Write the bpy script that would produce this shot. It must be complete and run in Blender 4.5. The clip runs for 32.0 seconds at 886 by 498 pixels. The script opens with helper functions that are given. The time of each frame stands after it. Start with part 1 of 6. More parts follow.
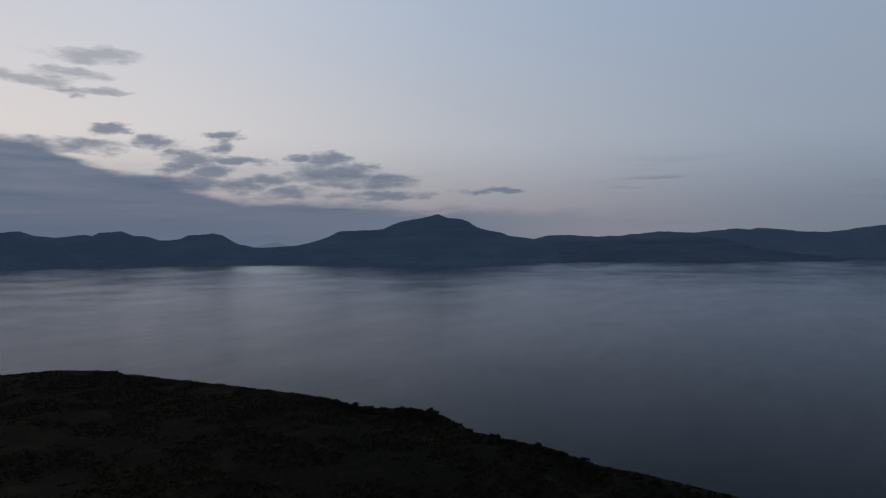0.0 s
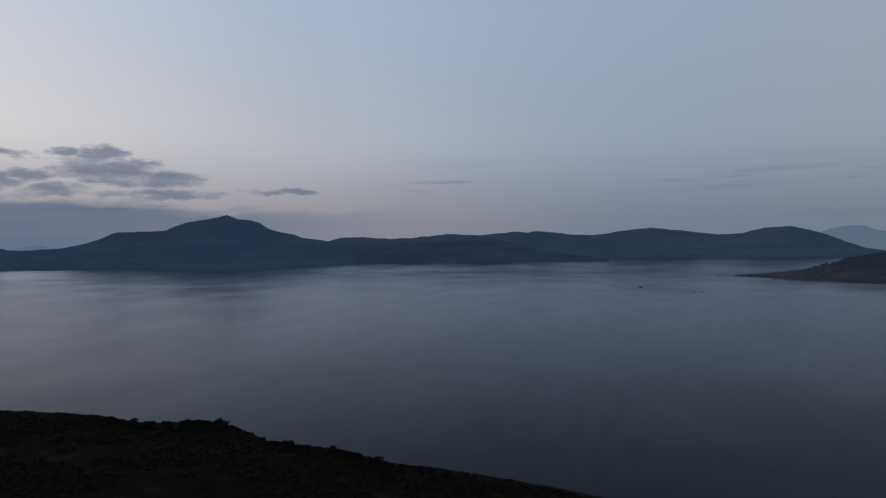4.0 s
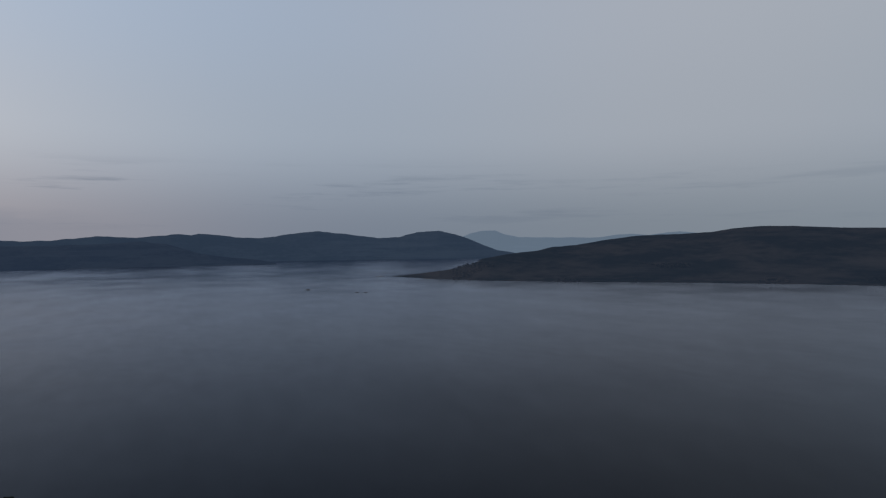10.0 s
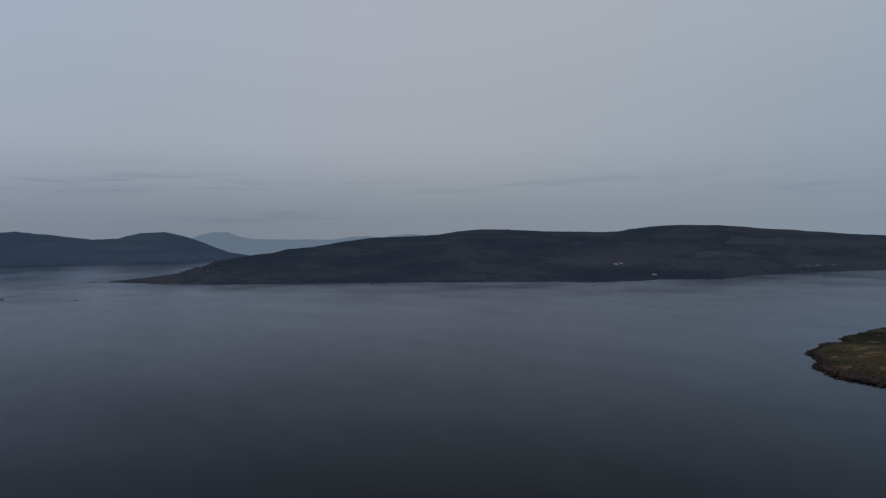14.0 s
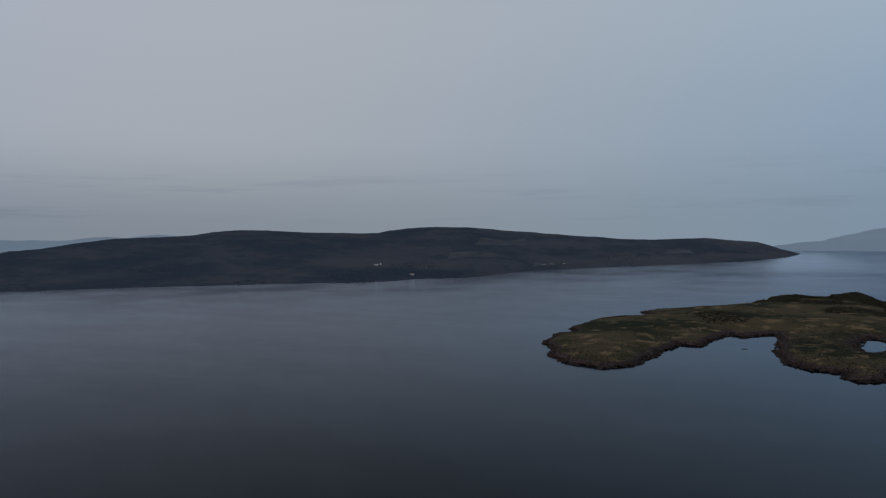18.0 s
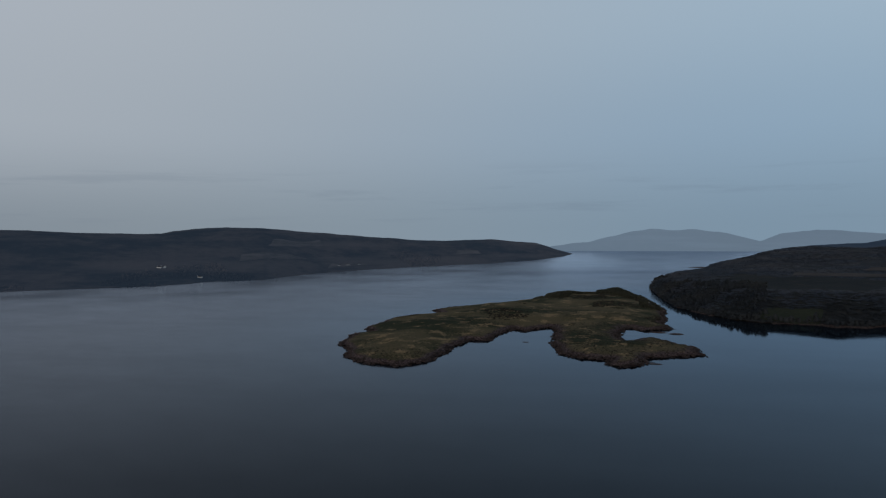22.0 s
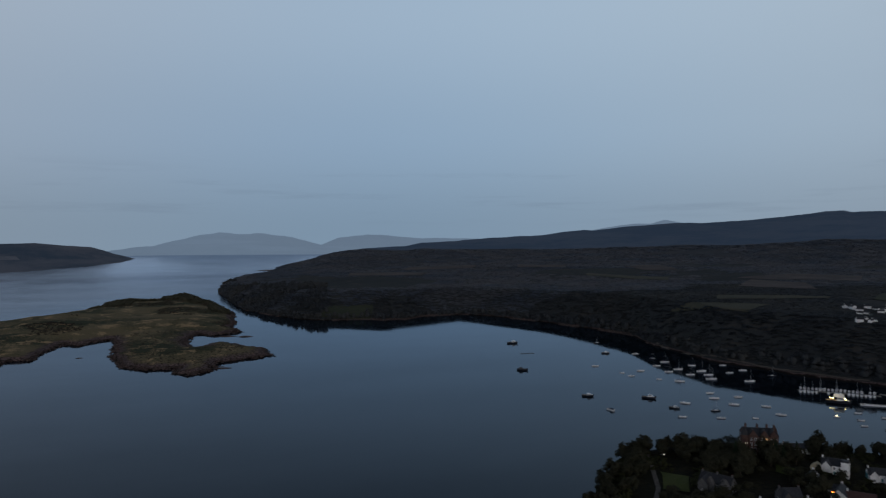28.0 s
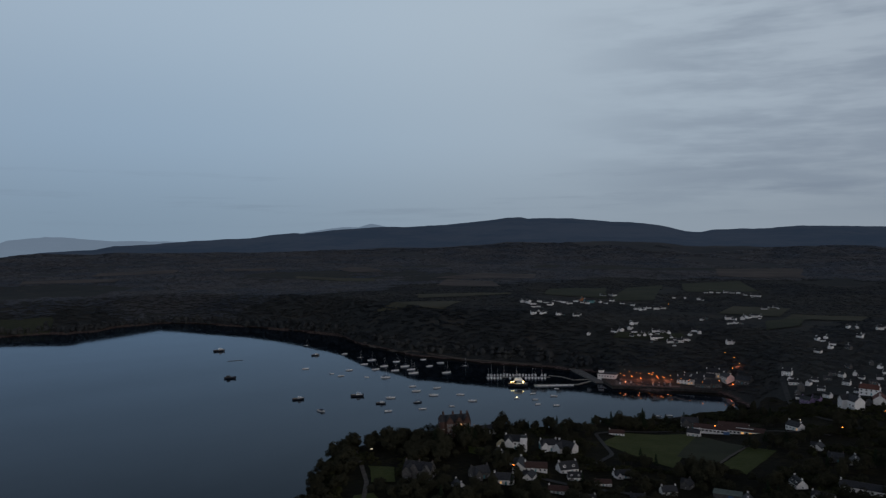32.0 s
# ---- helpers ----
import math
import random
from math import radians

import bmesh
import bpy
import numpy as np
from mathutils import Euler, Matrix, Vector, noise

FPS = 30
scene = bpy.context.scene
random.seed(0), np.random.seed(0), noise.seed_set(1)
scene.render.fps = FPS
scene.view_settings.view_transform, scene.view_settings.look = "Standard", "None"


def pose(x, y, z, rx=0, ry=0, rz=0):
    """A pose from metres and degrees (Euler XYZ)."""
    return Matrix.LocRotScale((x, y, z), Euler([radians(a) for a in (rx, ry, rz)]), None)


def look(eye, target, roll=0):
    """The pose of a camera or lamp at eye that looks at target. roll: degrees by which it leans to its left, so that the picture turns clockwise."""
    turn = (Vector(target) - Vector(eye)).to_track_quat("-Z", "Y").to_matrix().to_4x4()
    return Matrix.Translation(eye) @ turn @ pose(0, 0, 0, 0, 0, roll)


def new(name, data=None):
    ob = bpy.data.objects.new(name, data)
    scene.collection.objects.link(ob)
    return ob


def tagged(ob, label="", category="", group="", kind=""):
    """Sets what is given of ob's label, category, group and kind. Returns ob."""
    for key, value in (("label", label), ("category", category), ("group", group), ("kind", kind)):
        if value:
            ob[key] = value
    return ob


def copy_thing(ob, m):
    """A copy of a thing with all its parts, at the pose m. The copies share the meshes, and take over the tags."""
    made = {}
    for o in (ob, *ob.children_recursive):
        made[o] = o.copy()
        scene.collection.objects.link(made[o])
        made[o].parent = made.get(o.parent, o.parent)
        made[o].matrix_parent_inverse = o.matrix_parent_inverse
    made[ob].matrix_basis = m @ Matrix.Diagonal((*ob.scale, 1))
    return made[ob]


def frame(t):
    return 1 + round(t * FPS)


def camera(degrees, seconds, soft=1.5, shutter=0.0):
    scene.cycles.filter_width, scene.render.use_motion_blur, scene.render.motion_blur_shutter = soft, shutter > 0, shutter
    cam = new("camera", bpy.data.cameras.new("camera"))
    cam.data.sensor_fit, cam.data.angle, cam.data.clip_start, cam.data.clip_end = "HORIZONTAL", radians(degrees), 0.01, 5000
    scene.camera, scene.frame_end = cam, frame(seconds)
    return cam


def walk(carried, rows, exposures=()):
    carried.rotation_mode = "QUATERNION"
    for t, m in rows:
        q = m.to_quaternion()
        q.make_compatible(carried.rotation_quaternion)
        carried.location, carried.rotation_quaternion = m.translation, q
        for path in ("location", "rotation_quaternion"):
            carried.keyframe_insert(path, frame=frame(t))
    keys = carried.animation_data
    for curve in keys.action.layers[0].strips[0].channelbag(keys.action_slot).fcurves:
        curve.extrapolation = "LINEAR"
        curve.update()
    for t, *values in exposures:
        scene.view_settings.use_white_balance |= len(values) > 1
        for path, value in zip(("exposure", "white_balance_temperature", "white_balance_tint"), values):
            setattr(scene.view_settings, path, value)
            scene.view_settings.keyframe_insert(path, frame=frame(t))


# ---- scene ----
# The camera hangs still over the coast, 150 m above the sea, and turns to the right.
EYE = Vector((0.0, 0.0, 150.0))
cam = camera(64.53, 32.0, soft=1.3, shutter=0.4)
# seconds, heading clockwise from +y, tilt upwards, roll
TURNS = [
    (0, 0.00, -0.57, -0.53), (0.5, 2.07, -0.57, -0.53), (1, 4.17, -0.58, -0.53), (1.5, 6.29, -0.58, -0.52), (2, 8.37, -0.58, -0.52),
    (2.5, 10.44, -0.57, -0.52), (3, 12.57, -0.56, -0.52), (3.5, 14.64, -0.55, -0.52), (5.5, 23.00, -0.52, -0.51), (6, 25.24, -0.51, -0.50),
    (6.5, 27.63, -0.51, -0.50), (7, 29.94, -0.51, -0.50), (7.5, 32.27, -0.51, -0.49), (8, 34.62, -0.51, -0.49), (8.5, 36.83, -0.51, -0.49),
    (9, 39.05, -0.51, -0.49), (9.5, 41.20, -0.52, -0.49), (10, 43.34, -0.52, -0.48), (10.5, 45.42, -0.52, -0.48), (11, 47.15, -0.52, -0.48),
    (11.5, 49.06, -0.51, -0.48), (12, 51.17, -0.51, -0.48), (12.5, 53.87, -0.51, -0.48), (13, 57.32, -0.52, -0.47), (13.5, 60.98, -0.52, -0.47),
    (14, 64.65, -0.53, -0.47), (14.5, 68.38, -0.54, -0.47), (15, 71.68, -0.55, -0.47), (15.5, 73.80, -0.56, -0.47), (17.5, 81.94, -0.58, -0.48),
    (18, 83.97, -0.59, -0.48), (18.5, 85.87, -0.60, -0.49), (19, 87.91, -0.61, -0.49), (19.5, 89.98, -0.62, -0.49), (20, 92.03, -0.63, -0.50),
    (20.5, 94.15, -0.64, -0.50), (21, 96.25, -0.64, -0.50), (21.5, 98.39, -0.64, -0.50), (22, 100.54, -0.64, -0.50), (22.5, 102.70, -0.64, -0.50),
    (23, 104.91, -0.63, -0.50), (23.5, 107.24, -0.63, -0.49), (24, 109.95, -0.63, -0.49), (24.5, 112.91, -0.63, -0.49), (25, 115.90, -0.63, -0.49),
    (25.5, 118.96, -0.63, -0.49), (27.5, 131.49, -0.64, -0.50), (28, 134.72, -0.64, -0.51), (28.5, 137.91, -0.63, -0.51), (29, 141.10, -0.63, -0.52),
    (29.5, 144.29, -0.63, -0.52), (30, 147.49, -0.62, -0.53), (30.5, 150.37, -0.61, -0.53), (31, 153.04, -0.60, -0.53), (31.5, 155.64, -0.60, -0.53),
    (32, 158.10, -0.60, -0.54),
]


def heading(az, el):
    a, e = radians(az), radians(el)
    return Vector((math.cos(e) * math.sin(a), math.cos(e) * math.cos(a), math.sin(e)))


walk(cam, [(t, look(EYE, EYE + heading(az, el), roll)) for t, az, el, roll in TURNS],
     exposures=[(0, -0.30, 6450, 10), (3, -0.24, 6450, 10), (6, -0.20, 6450, 10), (9, -0.12, 6600, 10), (12, -0.08, 6860, 11), (15, -0.05, 6720, 11), (18, -0.02, 6760, 10.5), (20, 0.0, 6730, 9),
                (22, 0.0, 6680, 7.5), (24, 0.0, 6520, 9), (25, 0.0, 6400, 9.5), (28, 0.0, 6480, 10), (30, 0.0, 6580, 10), (31, 0.0, 6700, 11), (32, 0.0, 6750, 11)])


# ---- dusk sky, weak low sun ----
def lin(r, g, b):
    return tuple((c / 255 / 12.92 if c <= 10 else ((c / 255 + 0.055) / 1.055) ** 2.4) for c in (r, g, b)) + (1.0,)


class Nodes:
    """Short hand for a node tree."""

    def __init__(self, tree):
        self.tree = tree

    def add(self, kind, ins=(), **props):
        n = self.tree.nodes.new(kind)
        if kind == "ShaderNodeMath":
            n.operation = props["op"]
            n.use_clamp = props.get("clamp", False)
        if kind == "ShaderNodeMix":
            n.data_type, n.blend_type = props.get("data", "RGBA"), props.get("blend", "MIX")
        if kind in ("ShaderNodeTexNoise",) and "dims" in props:
            n.noise_dimensions = props["dims"]
        for key, value in (ins.items() if isinstance(ins, dict) else enumerate(ins)):
            if value is None:
                continue
            if isinstance(value, bpy.types.NodeSocket):
                self.tree.links.new(value, n.inputs[key])
            else:
                n.inputs[key].default_value = value
        return n

    def math(self, op, a, b=None, clamp=False):
        return self.add("ShaderNodeMath", (a, b), op=op, clamp=clamp).outputs[0]

    def ramp(self, fac, stops, mode="LINEAR"):
        n = self.add("ShaderNodeValToRGB", (fac,))
        n.color_ramp.interpolation = mode
        e = n.color_ramp.elements
        while len(e) < len(stops):
            e.new(0.5)
        for k, (pos, col) in zip(e, stops):
            k.position = pos
            k.color = col if len(col) == 4 else (*col, 1)
        return n.outputs[0]

    def mix(self, fac, a, b, blend="MIX"):
        n = self.add("ShaderNodeMix", {0: fac, 6: a, 7: b}, blend=blend)
        return n.outputs[2]

    def step(self, x, a, b):
        n = self.add("ShaderNodeMapRange", {0: x, 1: a, 2: b, 3: 0.0, 4: 1.0})
        n.interpolation_type = "SMOOTHSTEP"
        return n.outputs[0]

    def noise(self, vec, scale, detail=3.0, rough=0.55):
        return self.add("ShaderNodeTexNoise", {"Vector": vec, "Scale": scale, "Detail": detail, "Roughness": rough}).outputs[0]


world = bpy.data.worlds.new("dusk")
scene.world = world
world.use_nodes = True
world.node_tree.nodes.clear()
N = Nodes(world.node_tree)
way = N.add("ShaderNodeTexCoord").outputs["Generated"]
spun = N.add("ShaderNodeVectorRotate", {"Vector": way, "Axis": (0, 0, 1), "Angle": radians(80)})
xyz = N.add("ShaderNodeSeparateXYZ", (spun.outputs[0],))
AZ = N.math("MULTIPLY", N.math("ARCTAN2", xyz.outputs[0], xyz.outputs[1]), 180 / math.pi)   # heading - 80
EL = N.math("MULTIPLY", N.math("ARCSINE", xyz.outputs[2]), 180 / math.pi)
turn = N.math("DIVIDE", N.math("ADD", AZ, 180.0), 360.0)


def at(az):
    return (az + 100) / 360


low = N.ramp(turn, [(at(-100), lin(120, 128, 142)), (at(-55), lin(172, 158, 156)), (at(-20), lin(158, 155, 162)), (at(4), lin(168, 160, 165)), (at(30), lin(114, 130, 151)),
                    (at(60), lin(130, 139, 150)), (at(95), lin(134, 148, 162)), (at(130), lin(115, 142, 167)), (at(165), lin(142, 158, 173)),
                    (at(200), lin(134, 147, 161)), (at(260), lin(120, 128, 142))], "B_SPLINE")
mid = N.ramp(turn, [(at(-100), lin(160, 166, 176)), (at(-55), lin(250, 237, 230)), (at(-22), lin(235, 230, 229)), (at(0), lin(200, 203, 211)), (at(30), lin(147, 165, 186)),
                    (at(60), lin(169, 175, 185)), (at(95), lin(149, 163, 179)), (at(130), lin(131, 160, 188)), (at(165), lin(160, 178, 194)),
                    (at(200), lin(150, 164, 180)), (at(260), lin(160, 166, 176))], "B_SPLINE")
top = N.ramp(turn, [(at(-100), lin(165, 172, 184)), (at(-55), lin(222, 220, 224)), (at(-25), lin(225, 228, 237)), (at(0), lin(185, 199, 219)), (at(30), lin(154, 173, 198)),
                    (at(60), lin(173, 179, 190)), (at(95), lin(160, 172, 186)), (at(130), lin(151, 176, 200)), (at(165), lin(171, 188, 203)),
                    (at(200), lin(155, 169, 185)), (at(260), lin(165, 172, 184))], "B_SPLINE")
zenith = lin(52, 60, 76)
sky = N.mix(N.step(EL, 0.5, 9.0), low, mid)
sky = N.mix(N.step(EL, 7.0, 19.0), sky, top)
sky = N.mix(N.step(EL, 18.0, 42.0), sky, zenith)

# clouds: a low bank with torn edges by the afterglow, thin streaks elsewhere
flat = N.add("ShaderNodeCombineXYZ", (N.math("MULTIPLY", AZ, 0.10), N.math("MULTIPLY", EL, 0.42), 0.0)).outputs[0]
long_ = N.add("ShaderNodeCombineXYZ", (N.math("MULTIPLY", AZ, 0.045), N.math("MULTIPLY", EL, 0.60), 3.0)).outputs[0]
torn = N.noise(flat, 1.6, 6.0, 0.62)
round_ = N.add("ShaderNodeCombineXYZ", (N.math("MULTIPLY", AZ, 0.15), N.math("MULTIPLY", EL, 0.40), 7.0)).outputs[0]
puffy = N.noise(round_, 3.4, 5.0, 0.6)
wisp = N.noise(long_, 1.5, 6.0, 0.62)
wide = N.noise(long_, 0.7, 3.0, 0.5)
HEAD = N.math("ADD", AZ, 80.0)


def within(x, a, b, c, d):
    """1 between b and c, falling off to a and d."""
    return N.math("MULTIPLY", N.step(x, a, b), N.step(x, d, c))


cloud = N.mix(N.step(HEAD, -30.0, 20.0), lin(97, 113, 138), lin(120, 132, 151))
edge_ = N.ramp(turn, [(at(a), (h, h, h)) for a, h in ((-60, 0.86), (-32.2, 0.77), (-28.8, 0.7), (-27.3, 0.62), (-25.5, 0.56), (-23.6, 0.52), (-21.2, 0.52), (-19.6, 0.45), (-17.1, 0.37), (-15, 0.34), (-8.4, 0.32), (0, 0.26), (10, 0.26), (18, 0.2))])
bank_top = N.math("MULTIPLY", edge_, 10.0)
inside = N.math("SUBTRACT", bank_top, EL)
bank = N.step(N.math("ADD", inside, N.math("MULTIPLY", N.math("SUBTRACT", torn, 0.5), 2.2)), -0.35, 0.6)
bank = N.math("MULTIPLY", bank, N.step(HEAD, 22.0, -4.0))
thin = N.add("ShaderNodeMapRange", {0: wisp, 1: 0.35, 2: 0.65, 3: 0.84, 4: 0.97}).outputs[0]
sky = N.mix(N.math("MULTIPLY", bank, thin), sky, cloud)
# small clouds torn off the bank: heading, height, half width, half thickness in degrees
CLOUDLETS = ("-26.5:13.6:2.3:0.37 -30.4:11.7:1.8:0.32 -27.6:12.2:1.9:0.23 -26.9:11.1:1.9:0.18 -25.4:8.5:1.1:0.28 -28:7.2:2.5:0.42 -22:7.7:1.2:0.42 -16.9:8.3:1:0.28 -17.7:7.5:0.9:0.32 -19.4:6.5:1.5:0.55 -16.3:6.4:1.8:0.23 -20.8:5.8:1.1:0.32 "
             "-18.2:5.5:1.1:0.37 -16.3:4.6:1.4:0.46 -19.6:4.8:1.7:0.55 -13.7:5:1.2:0.32 -11.7:6.8:0.8:0.23 -9.3:6.7:1.3:0.37 -8.8:5.5:2.5:0.65 -6.5:6:1.2:0.23 -5.4:4.8:2.3:0.42 -12:4:1.6:0.37 -4.7:3.8:2.9:0.23 4.1:4.1:1.9:.17")
ragged = N.math("MULTIPLY", N.math("SUBTRACT", puffy, 0.5), 3.4)
curl = N.noise(N.add("ShaderNodeCombineXYZ", (N.math("MULTIPLY", AZ, 0.30), N.math("MULTIPLY", EL, 0.9), 2.0)).outputs[0], 1.0, 4.0, 0.6)
swirl = N.noise(N.add("ShaderNodeCombineXYZ", (N.math("MULTIPLY", AZ, 0.30), N.math("MULTIPLY", EL, 0.9), 9.0)).outputs[0], 1.0, 4.0, 0.6)
HX, EY = N.math("ADD", HEAD, N.math("MULTIPLY", N.math("SUBTRACT", curl, 0.5), 5.0)), N.math("ADD", EL, N.math("MULTIPLY", N.math("SUBTRACT", swirl, 0.5), 1.5))
small = None
for word in CLOUDLETS.split():
    a, e, w, h = (float(v) for v in word.split(":"))
    dx, dy = N.math("DIVIDE", N.math("SUBTRACT", HX, a), w * 1.45), N.math("DIVIDE", N.math("SUBTRACT", EY, e), h * 1.5)
    d = N.math("ADD", N.math("MULTIPLY", dx, dx), N.math("MULTIPLY", dy, dy))
    f = N.step(N.math("ADD", d, ragged), 1.6, -0.1)
    small = f if small is None else N.math("MAXIMUM", small, f)
sky = N.mix(N.math("MULTIPLY", small, 0.82), sky, N.mix(N.step(EL, 9.0, 12.0), lin(112, 125, 146), lin(172, 175, 184)))
streak = N.math("MULTIPLY", N.step(wisp, 0.52, 0.70), within(EL, 0.8, 2.6, 4.2, 7.0))
sky = N.mix(N.math("MULTIPLY", streak, N.add("ShaderNodeMapRange", {0: HEAD, 1: 10.0, 2: 70.0, 3: 0.55, 4: 0.18}).outputs[0]), sky, lin(96, 110, 130))
broad = N.noise(N.add("ShaderNodeCombineXYZ", (N.math("MULTIPLY", AZ, 0.055), N.math("ADD", N.math("MULTIPLY", EL, 0.30), N.math("MULTIPLY", AZ, 0.012)), 11.0)).outputs[0], 1.0, 5.0, 0.55)
east = N.math("MULTIPLY", N.step(HEAD, 164.0, 183.0), N.step(N.math("ADD", N.math("MULTIPLY", broad, 0.85), N.math("MULTIPLY", wisp, 0.15)), 0.40, 0.58))
east = N.math("MULTIPLY", east, N.step(EL, 0.8, 3.5))
sky = N.mix(N.math("MULTIPLY", east, 0.48), sky, lin(108, 123, 143))
air = N.add("ShaderNodeTexSky")
air.sky_type, air.sun_disc = "NISHITA", False
air.sun_elevation, air.sun_rotation = radians(-4.0), radians(-60.0)
ground_sky = N.add("ShaderNodeBackground", {0: sky, 1: 1.0})
blue_sky = N.add("ShaderNodeBackground", {0: air.outputs[0], 1: 0.05})
both = N.add("ShaderNodeAddShader", (ground_sky.outputs[0], blue_sky.outputs[0]))
out = N.add("ShaderNodeOutputWorld", (both.outputs[0],))

sun = new("sun", bpy.data.lights.new("sun", "SUN"))
sun.data.energy, sun.data.angle, sun.data.color = 0.35, radians(28), (1.0, 0.88, 0.80)
sun.matrix_world = look(heading(-62, 9) * 100, (0, 0, 0))

# ---- materials ----
def material(name):
    m = bpy.data.materials.new(name)
    m.use_nodes = True
    n = Nodes(m.node_tree)
    return m, n, m.node_tree.nodes["Principled BSDF"]


def plain(name, a, b, scale=1.0, rough=0.8, metal=0.0, bump=0.0, per_object=0.0, spec=0.3):
    """Two tones mixed by noise at two scales, with grain."""
    m, n, p = material(name)
    co = n.add("ShaderNodeTexCoord").outputs["Object"]
    big, fine = n.noise(co, scale, 4.0), n.noise(co, scale * 9, 3.0)
    fac = n.math("ADD", n.math("MULTIPLY", big, 0.65), n.math("MULTIPLY", fine, 0.35))
    col = n.mix(n.step(fac, 0.36, 0.64), (*a, 1), (*b, 1))
    if per_object:
        info = n.add("ShaderNodeObjectInfo").outputs["Random"]
        v = n.add("ShaderNodeMapRange", {0: info, 1: 0.0, 2: 1.0, 3: 1 - per_object, 4: 1 + per_object}).outputs[0]
        col = n.mix(1.0, col, n.add("ShaderNodeCombineColor", (v, v, v)).outputs[0], "MULTIPLY")
    m.node_tree.links.new(col, p.inputs["Base Color"])
    p.inputs["Roughness"].default_value, p.inputs["Metallic"].default_value = rough, metal
    p.inputs["Specular IOR Level"].default_value = spec
    if bump:
        b_ = n.add("ShaderNodeBump", {"Height": fine, "Strength": bump, "Distance": 1.0 / scale})
        m.node_tree.links.new(b_.outputs[0], p.inputs["Normal"])
    return m


def moorland(name, dark, mid_, light, patch=0.004, stretch=(1, 1, 1), lo=0.40, hi=0.66, banded=None):
    """Rough hill ground: heather, bracken and grass in patches of several sizes."""
    m, n, p = material(name)
    co = n.add("ShaderNodeNewGeometry").outputs["Position"]
    co = n.add("ShaderNodeVectorMath", (co, stretch))
    co.operation = "MULTIPLY"
    co = co.outputs[0]
    a, b, c = n.noise(co, patch, 4.0, 0.6), n.noise(co, patch * 5.3, 4.0, 0.6), n.noise(co, 0.35, 3.0, 0.65)
    f1 = n.math("ADD", n.math("MULTIPLY", a, 0.7), n.math("MULTIPLY", c, 0.3))
    f2 = n.math("ADD", n.math("MULTIPLY", b, 0.7), n.math("MULTIPLY", c, 0.3))
    col = n.mix(n.step(f1, lo, hi - 0.06), (*dark, 1), (*mid_, 1))
    col = n.mix(n.step(f2, lo + 0.1, hi), col, (*light, 1))
    m.node_tree.links.new(col, p.inputs["Base Color"])
    p.inputs["Roughness"].default_value, p.inputs["Specular IOR Level"].default_value = 0.95, 0.05
    bp = n.add("ShaderNodeBump", {"Height": c, "Strength": 0.5, "Distance": 1.2})
    m.node_tree.links.new(bp.outputs[0], p.inputs["Normal"])
    return shore_band(m, n, p, *banded) if banded else m


def shore_band(m, n, p, lo, hi):
    """Bare dark rock below the grass, where the tide reaches."""
    col = p.inputs["Base Color"].links[0].from_socket
    geo = n.add("ShaderNodeNewGeometry").outputs["Position"]
    z = n.add("ShaderNodeSeparateXYZ", (geo,)).outputs[2]
    f = n.noise(geo, 0.09, 4.0, 0.6)
    g = n.noise(geo, 0.5, 3.0, 0.6)
    stone = n.mix(n.step(g, 0.4, 0.65), (0.046, 0.033, 0.032, 1), (0.20, 0.142, 0.130, 1))
    zz = n.math("ADD", z, n.math("MULTIPLY", n.math("SUBTRACT", f, 0.5), 3.0))
    weed = n.mix(n.step(zz, 0.6, 1.6), (0.012, 0.010, 0.008, 1), stone)
    m.node_tree.links.new(n.mix(n.step(zz, lo, hi), weed, col), p.inputs["Base Color"])
    return m


def hazy_hill(name, a, b, glow, haze_amount, patch=0.004):
    """Distant hills; a blue emission stands in for the haze of dusk air."""
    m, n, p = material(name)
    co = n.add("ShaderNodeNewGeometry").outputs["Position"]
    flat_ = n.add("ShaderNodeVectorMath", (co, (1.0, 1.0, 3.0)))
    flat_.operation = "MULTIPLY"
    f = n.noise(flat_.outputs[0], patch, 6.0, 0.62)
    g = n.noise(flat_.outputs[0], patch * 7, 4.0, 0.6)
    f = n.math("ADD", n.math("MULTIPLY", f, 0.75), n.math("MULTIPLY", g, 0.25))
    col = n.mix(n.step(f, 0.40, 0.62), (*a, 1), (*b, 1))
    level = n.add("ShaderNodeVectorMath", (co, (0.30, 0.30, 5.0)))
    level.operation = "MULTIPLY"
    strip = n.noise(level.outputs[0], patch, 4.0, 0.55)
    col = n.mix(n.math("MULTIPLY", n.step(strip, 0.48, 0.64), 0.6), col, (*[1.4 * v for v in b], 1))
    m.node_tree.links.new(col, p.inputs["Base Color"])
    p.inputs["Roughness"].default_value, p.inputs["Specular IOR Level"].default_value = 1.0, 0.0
    # haze painted as even emission, though the hills give off no light
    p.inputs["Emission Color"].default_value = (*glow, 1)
    p.inputs["Emission Strength"].default_value = haze_amount
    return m


